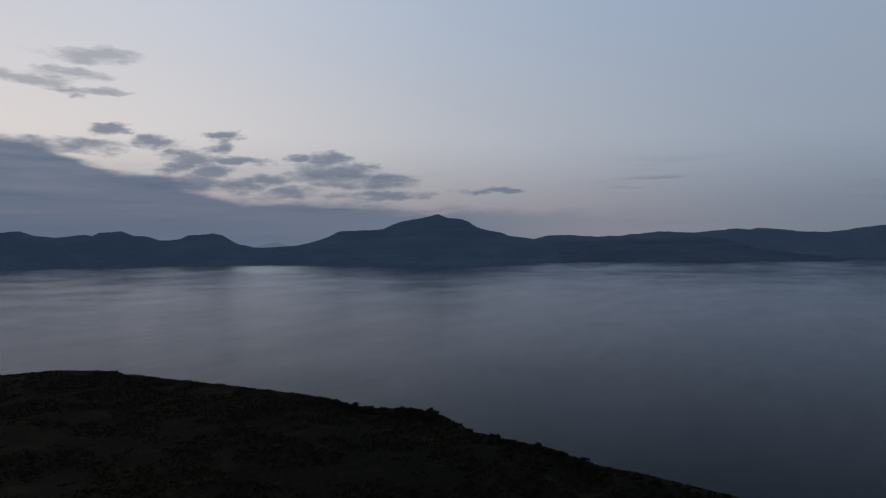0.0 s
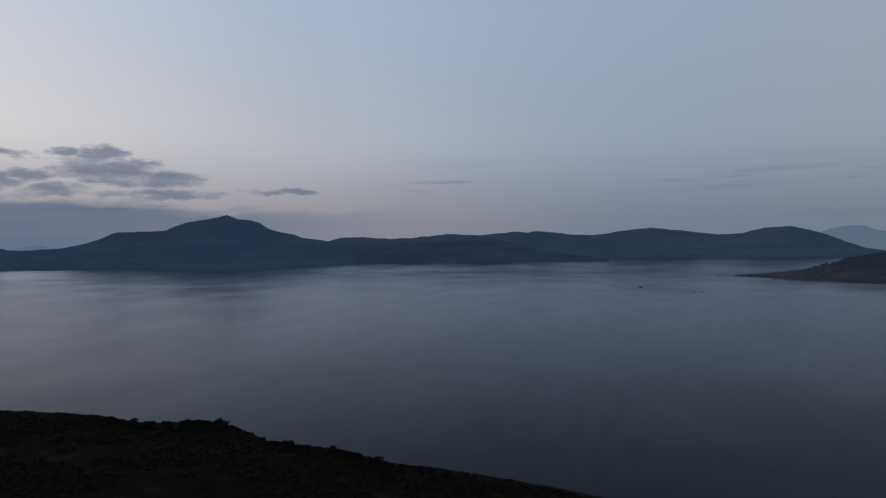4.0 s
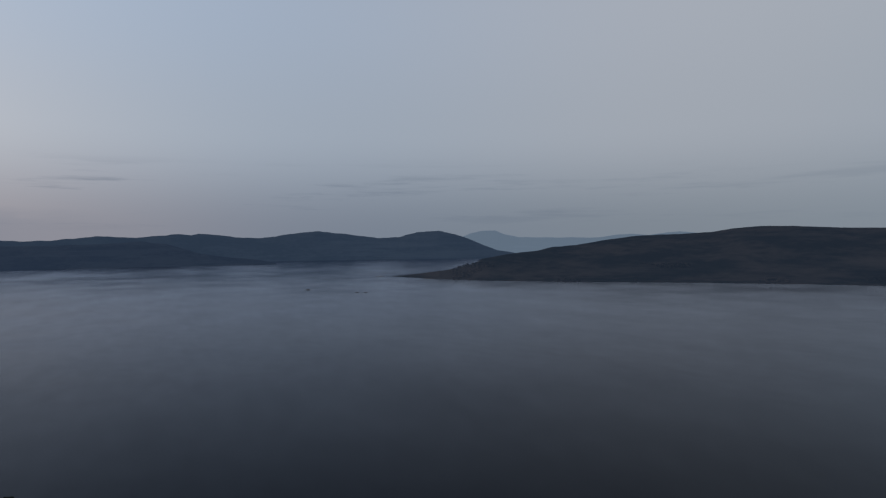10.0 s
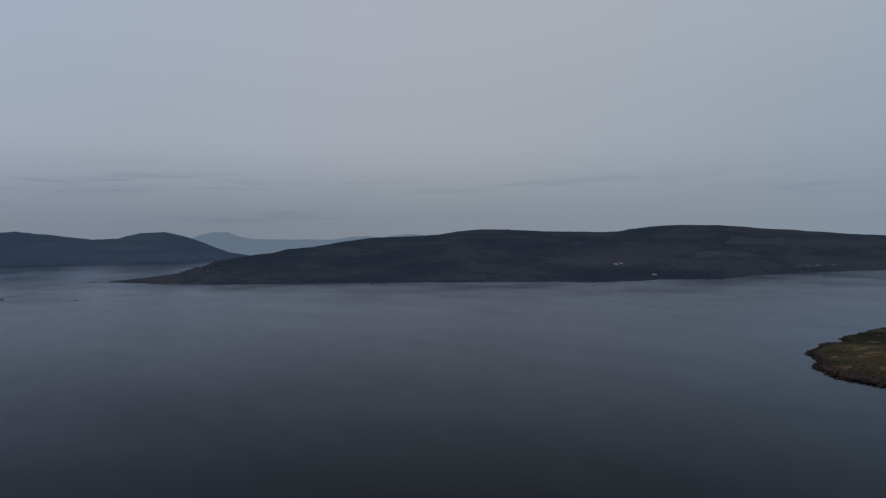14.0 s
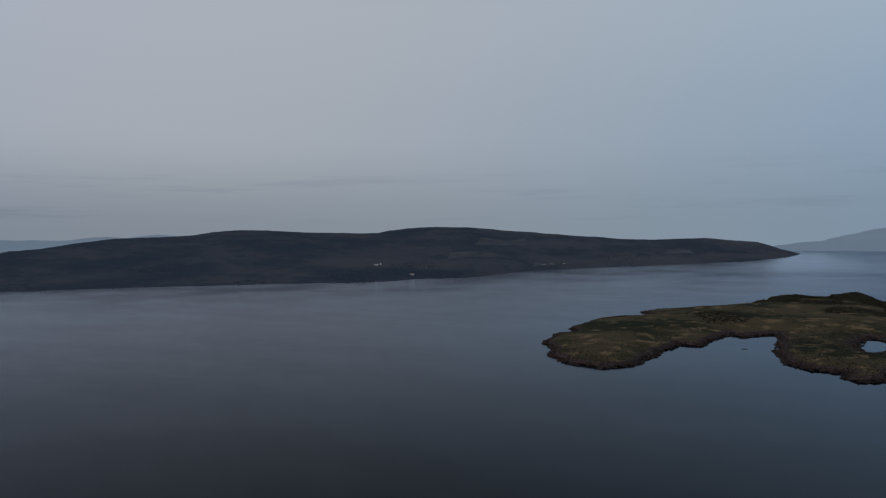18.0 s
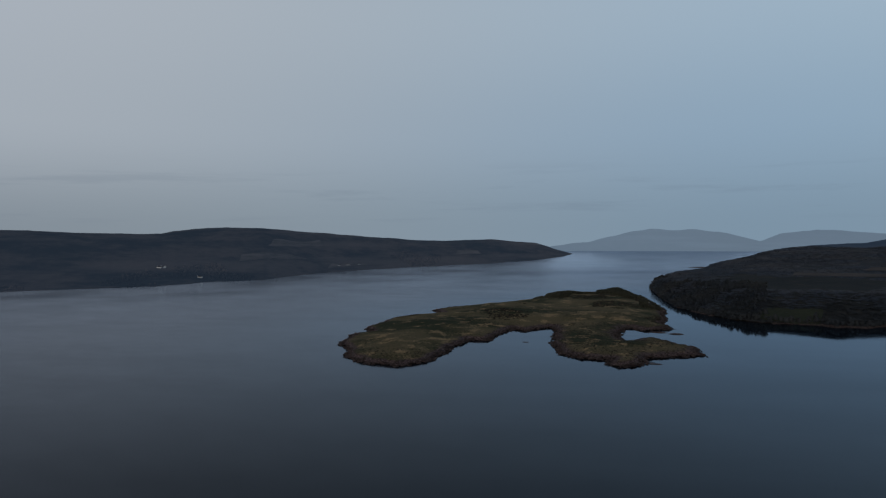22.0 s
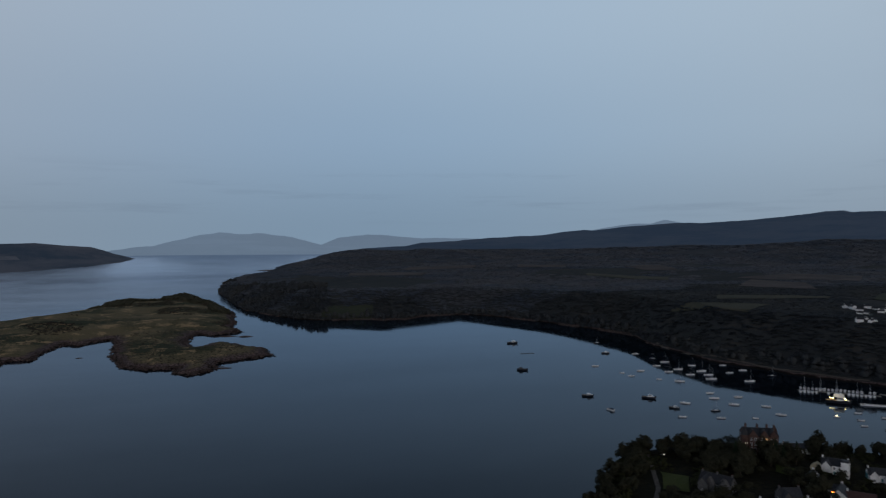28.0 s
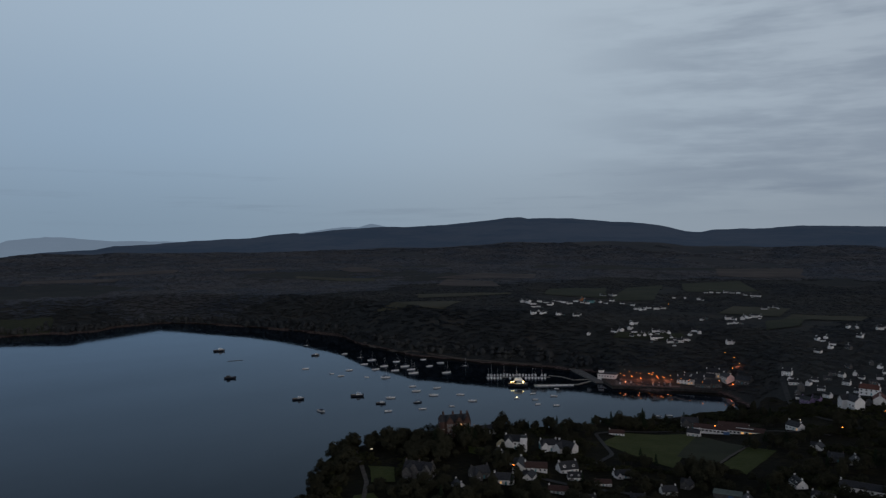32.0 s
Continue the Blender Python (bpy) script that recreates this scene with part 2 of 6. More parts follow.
def water_material():
    """Wind-ruffled in the sound, calm in the shelter of the bay."""
    m, n, p = material("sea_water")
    co = n.add("ShaderNodeNewGeometry").outputs["Position"]
    tilt = n.add("ShaderNodeVectorRotate", {"Vector": co, "Axis": (0, 0, 1), "Angle": radians(25)}).outputs[0]
    sq = n.add("ShaderNodeVectorMath", (tilt, (1.0, 0.35, 1.0)))
    sq.operation = "MULTIPLY"
    ripple = n.noise(sq.outputs[0], 0.22, 2.0, 0.5)
    wind = n.noise(co, 0.0035, 4.0, 0.6)
    off = n.add("ShaderNodeVectorMath", (co, (760.0, -950.0, 0.0)))
    off.operation = "DISTANCE"
    shelter = n.step(off.outputs["Value"], 1500.0, 500.0)
    open_ = n.math("SUBTRACT", 1.0, shelter)
    cove = n.add("ShaderNodeVectorMath", (co, (170.0, -780.0, 0.0)))
    cove.operation = "DISTANCE"
    cove = n.step(cove.outputs["Value"], 520.0, 160.0)
    drift = n.add("ShaderNodeVectorMath", (tilt, (1.0, 0.3, 1.0)))
    drift.operation = "MULTIPLY"
    calm = n.math("SUBTRACT", n.noise(drift.outputs[0], 0.006, 3.0, 0.55), 0.5)
    calm = n.math("MULTIPLY", calm, 4.0)
    fine = n.add("ShaderNodeVectorMath", (tilt, (1.0, 0.45, 1.0)))
    fine.operation = "MULTIPLY"
    grain = n.math("ADD", n.math("MULTIPLY", n.noise(fine.outputs[0], 0.05, 5.0, 0.72), 0.6), n.math("MULTIPLY", n.noise(fine.outputs[0], 0.012, 4.0, 0.6), 0.4))
    grain = n.math("MULTIPLY", n.math("SUBTRACT", grain, 0.5), n.math("ADD", 0.22, n.math("MULTIPLY", open_, 0.34)))
    h = ripple
    far = n.add("ShaderNodeVectorMath", (co, (0.0, 0.0, 0.0)))
    far.operation = "DISTANCE"
    bp = n.add("ShaderNodeBump", {"Height": h, "Strength": n.math("MULTIPLY", n.step(far.outputs["Value"], 1100.0, 350.0), 0.035), "Distance": 0.5})
    gust = n.add("ShaderNodeMapRange", {0: wind, 1: 0.38, 2: 0.62, 3: 0.0, 4: 1.0}).outputs[0]
    rg = n.math("ADD", n.math("SUBTRACT", n.math("ADD", 0.040, n.math("MULTIPLY", gust, 0.02)), n.math("MULTIPLY", cove, 0.015)), n.math("MULTIPLY", open_, n.math("ADD", 0.14, n.math("MULTIPLY", gust, 0.03))))
    deep = n.add("ShaderNodeBsdfDiffuse", {0: (0.003, 0.006, 0.010, 1)})
    tint = n.mix(open_, (0.725, 0.852, 1.0, 1), (0.80, 0.855, 0.955, 1))
    gloss = n.add("ShaderNodeBsdfAnisotropic", {"Color": tint, "Roughness": rg, "Normal": bp.outputs[0]})
    sheen = n.add("ShaderNodeFresnel", {"IOR": 1.333, "Normal": n.add("ShaderNodeCombineXYZ", (0.0, 0.0, 1.0)).outputs[0]}).outputs[0]
    sheen = n.math("MULTIPLY", n.math("POWER", sheen, n.math("ADD", 1.31, n.math("MULTIPLY", open_, 0.13))), n.math("ADD", n.math("SUBTRACT", 0.97, n.math("MULTIPLY", open_, 0.01)), n.math("ADD", n.math("MULTIPLY", calm, 0.045), grain)))
    both_ = n.add("ShaderNodeMixShader", (sheen, deep.outputs[0], gloss.outputs[0]))
    m.node_tree.links.new(both_.outputs[0], m.node_tree.nodes["Material Output"].inputs["Surface"])
    m.node_tree.nodes.remove(p)
    return m


WATER = water_material()
MOOR = moorland("hill_heather", (0.009, 0.008, 0.006), (0.016, 0.015, 0.008), (0.028, 0.024, 0.012), 0.012)
# moor, fields, heath and long hill carry blue emission as painted haze
MORVERN = hazy_hill("distant_moor", (0.022, 0.027, 0.028), (0.080, 0.068, 0.060), (0.28, 0.44, 0.75), 0.039, 0.0026)
MOR_FIELD = hazy_hill("distant_pasture", (0.070, 0.064, 0.056), (0.105, 0.092, 0.080), (0.28, 0.44, 0.75), 0.039, 0.02)
PLAIN_MOOR = hazy_hill("plain_heath", (0.040, 0.041, 0.041), (0.060, 0.055, 0.050), (0.28, 0.40, 0.60), 0.018, 0.0042)
FAR_BAY = hazy_hill("distant_long_hill", (0.018, 0.022, 0.028), (0.042, 0.040, 0.041), (0.26, 0.43, 0.74), 0.054, 0.0030)
# bay ground: the darker tones keep a slight blue painted for haze
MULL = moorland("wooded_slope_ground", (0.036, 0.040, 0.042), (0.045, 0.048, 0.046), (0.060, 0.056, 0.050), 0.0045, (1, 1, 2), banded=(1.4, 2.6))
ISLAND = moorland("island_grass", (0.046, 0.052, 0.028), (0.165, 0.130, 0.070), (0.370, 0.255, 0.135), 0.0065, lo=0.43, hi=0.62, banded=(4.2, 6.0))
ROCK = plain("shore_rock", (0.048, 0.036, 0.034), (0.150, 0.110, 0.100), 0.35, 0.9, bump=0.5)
# mountain, far shore and foothills owe their blue to haze painted as emission
BEN = hazy_hill("blue_hill", (0.024, 0.030, 0.036), (0.050, 0.056, 0.060), (0.22, 0.41, 0.78), 0.076)
EAST = hazy_hill("blue_far_shore", (0.026, 0.032, 0.038), (0.050, 0.056, 0.062), (0.25, 0.43, 0.76), 0.082)
FOOTHILL = hazy_hill("blue_foothill", (0.024, 0.029, 0.034), (0.052, 0.056, 0.058), (0.24, 0.41, 0.77), 0.064)
# palest ridges: strongest emission, painted haze close to the sky's tone
FAINT = hazy_hill("faint_hill", (0.05, 0.07, 0.10), (0.06, 0.08, 0.11), (0.36, 0.50, 0.68), 0.31)


# ---- terrain ----
def hash2(i, j, seed):
    h = (i * 374761393 + j * 668265263 + seed * 2147483647) & 0xFFFFFFFF
    h = ((h ^ (h >> 13)) * 1274126177) & 0xFFFFFFFF
    return ((h ^ (h >> 16)) & 0xFFFF) / 65535.0


def wave(x, y, seed=0):
    """Smooth value noise from -1 to 1."""
    x, y = np.asarray(x, float), np.asarray(y, float)
    i, j = np.floor(x).astype(np.int64), np.floor(y).astype(np.int64)
    u, v = x - i, y - j
    u, v = u * u * (3 - 2 * u), v * v * (3 - 2 * v)
    a, b = hash2(i, j, seed), hash2(i + 1, j, seed)
    c, d = hash2(i, j + 1, seed), hash2(i + 1, j + 1, seed)
    return 2 * ((a * (1 - u) + b * u) * (1 - v) + (c * (1 - u) + d * u) * v) - 1


def rough(x, y, size, octaves=4, seed=0):
    z, amp, tot = 0.0, 1.0, 0.0
    for k in range(octaves):
        z = z + amp * wave(x / size, y / size, seed + k)
        tot += amp
        amp, size = amp * 0.5, size * 0.47
    return z / tot


def sea_z(r):
    """The sea lies flat and lifts gently in the far distance, as the horizon must stand within reach."""
    return 95 * np.clip((np.asarray(r, float) - 3500) / 1450, 0, None) ** 1.35


def table(text):
    return np.array([[float(v) for v in w.split(":")] for w in text.split()]).T


class Land:
    """Hills in rings round the camera: for each heading a shore and one or more crests behind it.
    shore: heading:distance:height. A crest: its distances and then, by heading, its height above the sea ("z") or its angle of sight ("el")."""

    def __init__(self, shore, crests, bumps=0.08, size=260.0, seed=1, fall=0.5, jag=0.0, crag=0.010, teeth=0.0):
        self.shore, self.crests = table(shore), [(table(r), table(h), how) for r, h, how in crests]
        self.bumps, self.size, self.seed, self.fall, self.jag, self.crag, self.teeth = bumps, size, seed, fall, jag, crag, teeth

    def edge(self, az):
        r = np.interp(az, self.shore[0], self.shore[1])
        return r * (1 + self.jag * rough(np.asarray(az), np.zeros_like(az), 1.3, 4, self.seed + 40))

    def base(self, az):
        if len(self.shore) > 2:
            return np.interp(az, self.shore[0], self.shore[2])
        return sea_z(self.edge(az))

    def z(self, az, r):
        az, r = np.broadcast_arrays(np.asarray(az, float), np.asarray(r, float))
        r0, z0 = self.edge(az), self.base(az)
        h = z0 + np.clip((r - r0) * 0.12, -8, 0)
        last_r, last_z = r0, z0
        for rt, ht, how in self.crests:
            cr, cz = np.interp(az, rt[0], rt[1]), np.interp(az, ht[0], ht[1])
            if how == "el":
                cz = 150 + cr * np.tan(np.radians(cz + self.teeth * rough(az, np.zeros_like(az), 1.1, 4, self.seed + 60)))
            f = np.clip((r - last_r) / np.maximum(cr - last_r, 10), 0, 1)
            s = 0.5 * f + 0.5 * f * f * (3 - 2 * f)
            h = np.where(r > last_r, last_z + (cz - last_z) * s, h)
            last_r, last_z = cr, cz
        over = np.clip(r - last_r, 0, None)
        h = np.where(r > last_r, last_z - self.fall * over * np.clip(over / 300, 0.05, 1), h)
        x, y = r * np.sin(np.radians(az)), r * np.cos(np.radians(az))
        up = np.clip(h - z0, 0, None)
        keep = np.clip((r - r0) / 60, 0, 1) * np.clip(np.abs(last_r - r) / (0.25 * np.maximum(last_r - r0, 50)), 0.06, 1)
        crag = self.crag * np.clip((r - r0) / 100, 0, 1) * up * rough(x, y, 75, 4, self.seed + 3)
        return h + crag + keep * self.bumps * (up + 12) * rough(x, y, self.size, 5, self.seed)


# far shore with the long mountain
BEN_LAND = Land("-62:4150 -32:4109 -24:4095 -13:4046 -8.4:3961 -4:3820 -0.2:3766 4:3845 8:4000 12:4080",
                [("-62:4560 -15:4550 -8:4450 0:4420 5:4440 12:4400",
                  "-62:0.9 -45:1.2 -32.2:0.93 -31.1:1.01 -30.2:0.69 -28.8:0.56 -28.1:0.64 -27:0.76 -26.5:0.68 -26.1:0.92 -24.6:1 -23.8:0.66 -22.9:0.62 -21.9:0.35 -21.3:0.35 -20.5:0.47 -19.9:0.69 -18.2:0.85 -17.4:0.63 -16.3:0 -15.1:-0.28 -13.8:-0.29 -11.6:-0.14 -10.2:0.17 -9.3:0.48 -8.6:0.84 -8:0.97 -6.6:1.01 -4.8:1.13 -4.1:1.45 -3.4:1.72 -2:1.94 -0.4:2.25 0.3:1.96 1.5:1.86 2.1:1.67 2.8:1.2 3.5:1.01 4.7:0.77 5.3:0.49 6.9:0.24 9:-0.1 10.5:-0.6 12:-1.1", "el")],
                bumps=0.09, size=330, seed=3, jag=0.002, crag=0.018, teeth=0.06)
EAST_LAND = Land("4:4150 8:4180 14:4230 20:4270 26:4320 31:4340 36:4361 47:4361 52:4420",
                 [("4:4680 30:4660 52:4680",
                   "4:0.02 6.8:0.26 7.4:0.18 8.4:0.41 10.6:0.43 12.4:0.3 13.7:0.37 15.4:0.53 17:0.69 18.6:0.6 20.2:0.59 21.9:0.72 22.7:0.84 23.6:0.75 24.2:0.88 25.3:0.74 26.8:0.55 28.8:0.49 30.6:0.71 32:0.88 33.4:0.96 34.7:0.82 36.1:0.67 38:0.42 39.8:0.5 41.2:0.86 43:0.98 43.9:0.78 45.1:0.4 46.7:-0.25 47.8:-0.62 52:-1.2", "el")],
                 bumps=0.10, size=300, seed=5, jag=0.002, crag=0.02, teeth=0.06)
SPIT = Land("5:3960 8:4000 12:4080 20:4130 26:4110 29.5:4123 30.3:4160",
            [("5:4480 12:4470 20:4430 23:4350 26:4290 30.3:4190", "5:-0.1 6.8:0.1 10.2:-0.02 13.9:0.04 17.8:0.14 20.2:0.26 21.9:0.06 23.1:-0.31 24.4:-0.73 26.2:-1.02 28.4:-1.23 29.5:-1.42 30.3:-1.66", "el")],
            bumps=0.07, size=220, seed=8, jag=0.002, crag=0.02, teeth=0.04)
SPIT_B = Land("40:4361 42.5:4240 45.3:4122 48:4150", [("40:4400 42.5:4330 45.3:4240 48:4260", "40:-1.4 42.5:-1.5 45.3:-1.58 48:-1.5", "el")], bumps=0.05, size=150, seed=10, jag=0.003)
FAR_A = Land("40:4600 70:4600", [("40:4850 70:4850", "40:0.1 44.4:0.2 45.5:0.68 46.4:0.9 47.6:0.97 48.3:0.69 49.4:0.41 51.1:0.35 53.3:0.37 55.9:0.3 57.2:0.5 58.4:0.58 59.6:0.43 60.8:0.59 62:0.7 63.2:0.6 66:0.5 70:0.2", "el")],
             bumps=0.03, size=200, seed=7, teeth=0.05)
FAR_D = Land("-16:4600 -11:4600", [("-16:4850 -11:4850", "-16:-0.5 -14.2:-0.05 -13.4:0.12 -12.6:-0.1 -11:-0.5", "el")], bumps=0.03, size=200, seed=12)
FAR_B = Land("104:4650 111.6:4740 125:4660 142:4650",
             [("104:4860 142:4860", "104:-0.9 109.8:-0.44 112.5:-0.1 115:0.5 117:0.86 118.6:0.72 120.5:0.73 122.6:0.39 124.9:-0.2 126.3:0.35 128.6:0.62 130:0.5 132:0.32 134.2:0.25 142:0.1", "el")],
             bumps=0.03, size=200, seed=9, teeth=0.07)
FAR_C = Land("145:4700 157:4700", [("145:4870 157:4870", "145:0.5 148.6:1.09 149.9:1.25 151.2:1.23 152.3:1.52 153.3:1.29 157:0.9", "el")], bumps=0.03, size=200, seed=11)
# the long moor across the sound
MOR_LAND = Land("38.6:3184 41:3023 43.5:2875 47:2728 53.4:2647 62.6:2640 71.6:2645 77.7:2640 80:2720 81.8:2840 86.2:2900 88.5:3200 90.9:3500 96.9:3763 103.9:3962 108.1:4163 "
                "110.1:4364 111.1:4533 111.8:4600",
                [("38.6:3230 43:3000 47:3150 53:3500 60:3900 72:4050 80:4300 95:4420 104:4450 111:4580 111.8:4640",
                  "38.6:-2.7 41:-2.55 42.1:-2.42 44.4:-2.11 45.9:-1.7 46.5:-1.35 48.6:-0.98 51.1:-0.69 52.2:-0.4 54:-0.3 56.2:0.1 58.8:0.4 61.7:0.52 64.4:0.66 65.8:0.93 68.1:1.05 69.9:1.04 72.7:0.85 "
                  "78.7:0.74 79.6:0.95 81:1.12 83.4:1.22 85.9:1.15 88.1:1 88.9:0.88 91.5:0.7 92.3:0.6 94.8:0.38 96.8:0.25 98.3:0.1 100.8:0.02 102.4:0.08 104.5:0.13 106.1:-0.03 108.1:-0.19 108.9:-0.44 "
                  "109.8:-0.78 111.1:-1.11 111.8:-1.4", "el")],
                bumps=0.16, size=420, seed=13, jag=0.004, teeth=0.03)
# the wooded land round the bay and the long hill behind it
MULL_LAND = Land("116.9:2200:-2 117.2:2113:0 118.0:1819:0 119.0:1615:0 121.1:1473:0 123.1:1386:0 125.0:1356:0 126.9:1355:0 127.0:1367:0 128.7:1356:0 129.7:1342:0 130.5:1349:0 131.7:1345:0 133:1400:0 135.3:1420:0 136.7:1423:0 140.9:1341:0 "
                 "145.1:1238:0 149.6:1139:0 151.4:1026:0 155.5:915:0 161.5:856:0 166.1:833:0 170.6:805:0 172.1:743:2 174.5:730:2 178.6:740:2 180.2:725:2 182:690:4 184:600:12 200:600:24 330:600:45",
                 [("116.9:2230 118:2110 120.5:1800 123.5:1600 130:1540 136:1680 145:1440 150:1270 152:1160 156:1040 162:985 167:955 171:905 180:905 186:900 190:920 310:900",
                   "116.9:6 117.2:22 118:34 121:38 124:42 130:45 145:46 150:50 156:54 165:54 172:46 180:44 190:46 310:60", "z"),
                  ("116.9:2260 118.4:2300 121:2350 125:2400 130:2400 330:2400", "116.9:10 118.4:40 121:48 125:58 130:62 150:66 170:70 185:64 330:90", "z"),
                  ("116.9:2290 118.4:2450 121:2700 125:2950 128:3200 132:3600 137:4000 143:4300 150:4500 165:4500 178:4300 190:4400 330:4500",
                   "116.9:-3.9 117.6:-3.5 118.4:-2.8 119:-2.5 120.1:-2.4 121.1:-2.25 121.5:-1.95 122.5:-1.68 124.3:-1.32 125.1:-1 126.5:-0.76 128.3:-0.52 131.7:-0.36 133:-0.1 135.9:0.02 138:0.22 142.8:0.41 "
                   "144.6:0.67 146:0.8 146.9:0.75 149.2:1 153.1:1.24 155.2:1.23 158.4:1.37 162.3:1.74 163.4:1.9 164.5:1.93 165:1.8 166.9:1.84 168.6:1.77 171.6:1.45 174:1.32 175.6:1.07 177.2:0.63 "
                   "178.3:0.57 179.1:0.72 181.3:0.81 183:0.77 185.3:0.93 190.4:0.77 210:1.2 260:2 330:1.5", "el")],
                 bumps=0.12, size=380, seed=17, jag=0.004, teeth=0.03)

# the near coast under the camera: crest by heading, and its height
CREST_R = table("-60:640 -40:640 -29:600 -25:590 -20:540 -15:510 -10:470 -6.7:450 -1:440 2.5:400 8:380 12:360 18.4:345 23:335 29:320 40:280 90:250 130:270 143:300 146.8:330 "
                "148.8:390 151:410 153.6:420 159:430 165:450 170:500 175:570 181:620 186:640 300:640")
CREST_Z = table("-60:60 -40:51 -30:56.5 -28.9:57 -25:54.5 -24.6:52 -20:51 -15:48 -10:47.5 -6.7:44.6 -1:43.6 2.5:41 8:38.4 12:35 18.4:33.5 23:32.5 29:31 40:29 90:30 130:28 143:28 146.8:29 "
                "148.8:30 153.6:32 159:33 165:29 170:21 175:10 181:9 186:20 300:60")


def near_z(az, r):
    az, r = np.broadcast_arrays(np.asarray(az, float), np.asarray(r, float))
    cr, cz = np.interp(az, CREST_R[0], CREST_R[1]), np.interp(az, CREST_Z[0], CREST_Z[1])
    f = np.clip(r / cr, 0, 1)
    mid_z = np.interp(az, [-60, 30, 60, 120, 140, 165, 178, 190, 300], [42, 38, 30, 28, 30, 31, 27, 30, 50])
    h = np.where(f < 0.6, 44 + (mid_z - 44) * np.clip(f / 0.6, 0, 1), mid_z + (cz - mid_z) * (np.clip(f - 0.6, 0, 1) / 0.4) ** 1.3)
    beyond = np.clip(r - cr, 0, None)
    width = np.interp(az, [-60, 140, 160, 170, 176, 182, 184, 300], [130, 90, 80, 60, 45, 40, 500, 500])
    h = h - (cz + 6) * np.clip(beyond / width, 0, 1) ** 1.25
    x, y = r * np.sin(np.radians(az)), r * np.cos(np.radians(az))
    keep = np.clip(r / 80, 0, 1) * np.where(az > 140, 0.5, 1.0)
    return h + keep * (1.9 * rough(x, y, 70, 4, 23) + 0.5 * rough(x, y, 9, 3, 29))


def grid_mesh(name, rows, cols, xyz_, mat, kind="structure", smooth=True):
    """A sheet of rows x cols corners."""
    me = bpy.data.meshes.new(name)
    idx = np.arange(rows * cols).reshape(rows, cols)
    quads = np.stack([idx[:-1, :-1], idx[:-1, 1:], idx[1:, 1:], idx[1:, :-1]], -1).reshape(-1, 4)
    me.vertices.add(rows * cols)
    me.vertices.foreach_set("co", np.ascontiguousarray(xyz_, dtype=np.float32).ravel())
    me.loops.add(quads.size)
    me.loops.foreach_set("vertex_index", quads.ravel().astype(np.int32))
    me.polygons.add(len(quads))
    me.polygons.foreach_set("loop_start", np.arange(0, quads.size, 4, dtype=np.int32))
    me.polygons.foreach_set("use_smooth", np.full(len(quads), smooth))
    me.update(calc_edges=True)
    me.validate()
    me.materials.append(mat)
    return new(name, me)


def polar_sheet(name, az0, az1, step, radii, zfun, mat):
    """radii: a function of the headings that gives rows of distances."""
    az = np.arange(az0, az1 + step / 2, step)
    r = radii(az)                        # rows x headings
    a = np.broadcast_to(az, r.shape)
    z = zfun(a, r)
    x, y = r * np.sin(np.radians(a)), r * np.cos(np.radians(a))
    return grid_mesh(name, r.shape[0], r.shape[1], np.stack([x, y, z], -1), mat)


def spread(inner, outer, n, power=1.0):
    """Rows of distances from the table inner(az) to outer(az)."""
    f = (np.linspace(0, 1, n) ** power)[:, None]
    return lambda az: inner(az) * (1 - f) + outer(az) * f


# the sea
radii = np.concatenate([np.linspace(1, 3400, 40), np.linspace(3480, 4960, 60)])
sea = polar_sheet("water", -180, 180, 1.0, lambda az: np.repeat(radii[:, None], len(az), 1), lambda a, r: sea_z(r), WATER)
tagged(sea, "calm dusk-grey sea water of the sound", "water", kind="structure")


def sheet_of(name, land, az0, az1, step, back, rows, mat, label, category):
    ob = polar_sheet(name, az0, az1, step, spread(lambda a: land.edge(a) - 25, lambda a: np.interp(a, land.crests[-1][0][0], land.crests[-1][0][1]) + back, rows), land.z, mat)
    return tagged(ob, label, category, kind="structure")


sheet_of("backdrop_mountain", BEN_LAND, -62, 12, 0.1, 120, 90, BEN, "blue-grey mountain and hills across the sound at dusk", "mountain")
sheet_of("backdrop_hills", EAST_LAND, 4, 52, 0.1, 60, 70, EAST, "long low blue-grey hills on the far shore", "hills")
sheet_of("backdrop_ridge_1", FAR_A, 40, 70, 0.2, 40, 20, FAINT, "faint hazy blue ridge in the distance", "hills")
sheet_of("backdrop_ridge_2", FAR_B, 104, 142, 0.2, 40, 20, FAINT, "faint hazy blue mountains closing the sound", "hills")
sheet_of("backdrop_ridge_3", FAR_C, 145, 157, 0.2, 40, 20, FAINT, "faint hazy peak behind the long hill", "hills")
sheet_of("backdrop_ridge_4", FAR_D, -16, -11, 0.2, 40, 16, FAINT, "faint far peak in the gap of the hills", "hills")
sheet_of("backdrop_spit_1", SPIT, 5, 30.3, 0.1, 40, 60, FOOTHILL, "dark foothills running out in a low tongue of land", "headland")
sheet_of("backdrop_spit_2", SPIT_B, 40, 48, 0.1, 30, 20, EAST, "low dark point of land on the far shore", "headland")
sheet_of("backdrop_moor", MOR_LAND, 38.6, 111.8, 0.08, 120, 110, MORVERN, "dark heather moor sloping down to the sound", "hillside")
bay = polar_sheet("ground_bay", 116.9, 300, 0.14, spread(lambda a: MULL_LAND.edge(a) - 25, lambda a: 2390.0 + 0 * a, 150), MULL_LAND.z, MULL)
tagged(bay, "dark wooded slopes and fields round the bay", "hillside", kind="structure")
HILL_TOP = lambda a: np.interp(a, MULL_LAND.crests[-1][0][0], MULL_LAND.crests[-1][0][1])
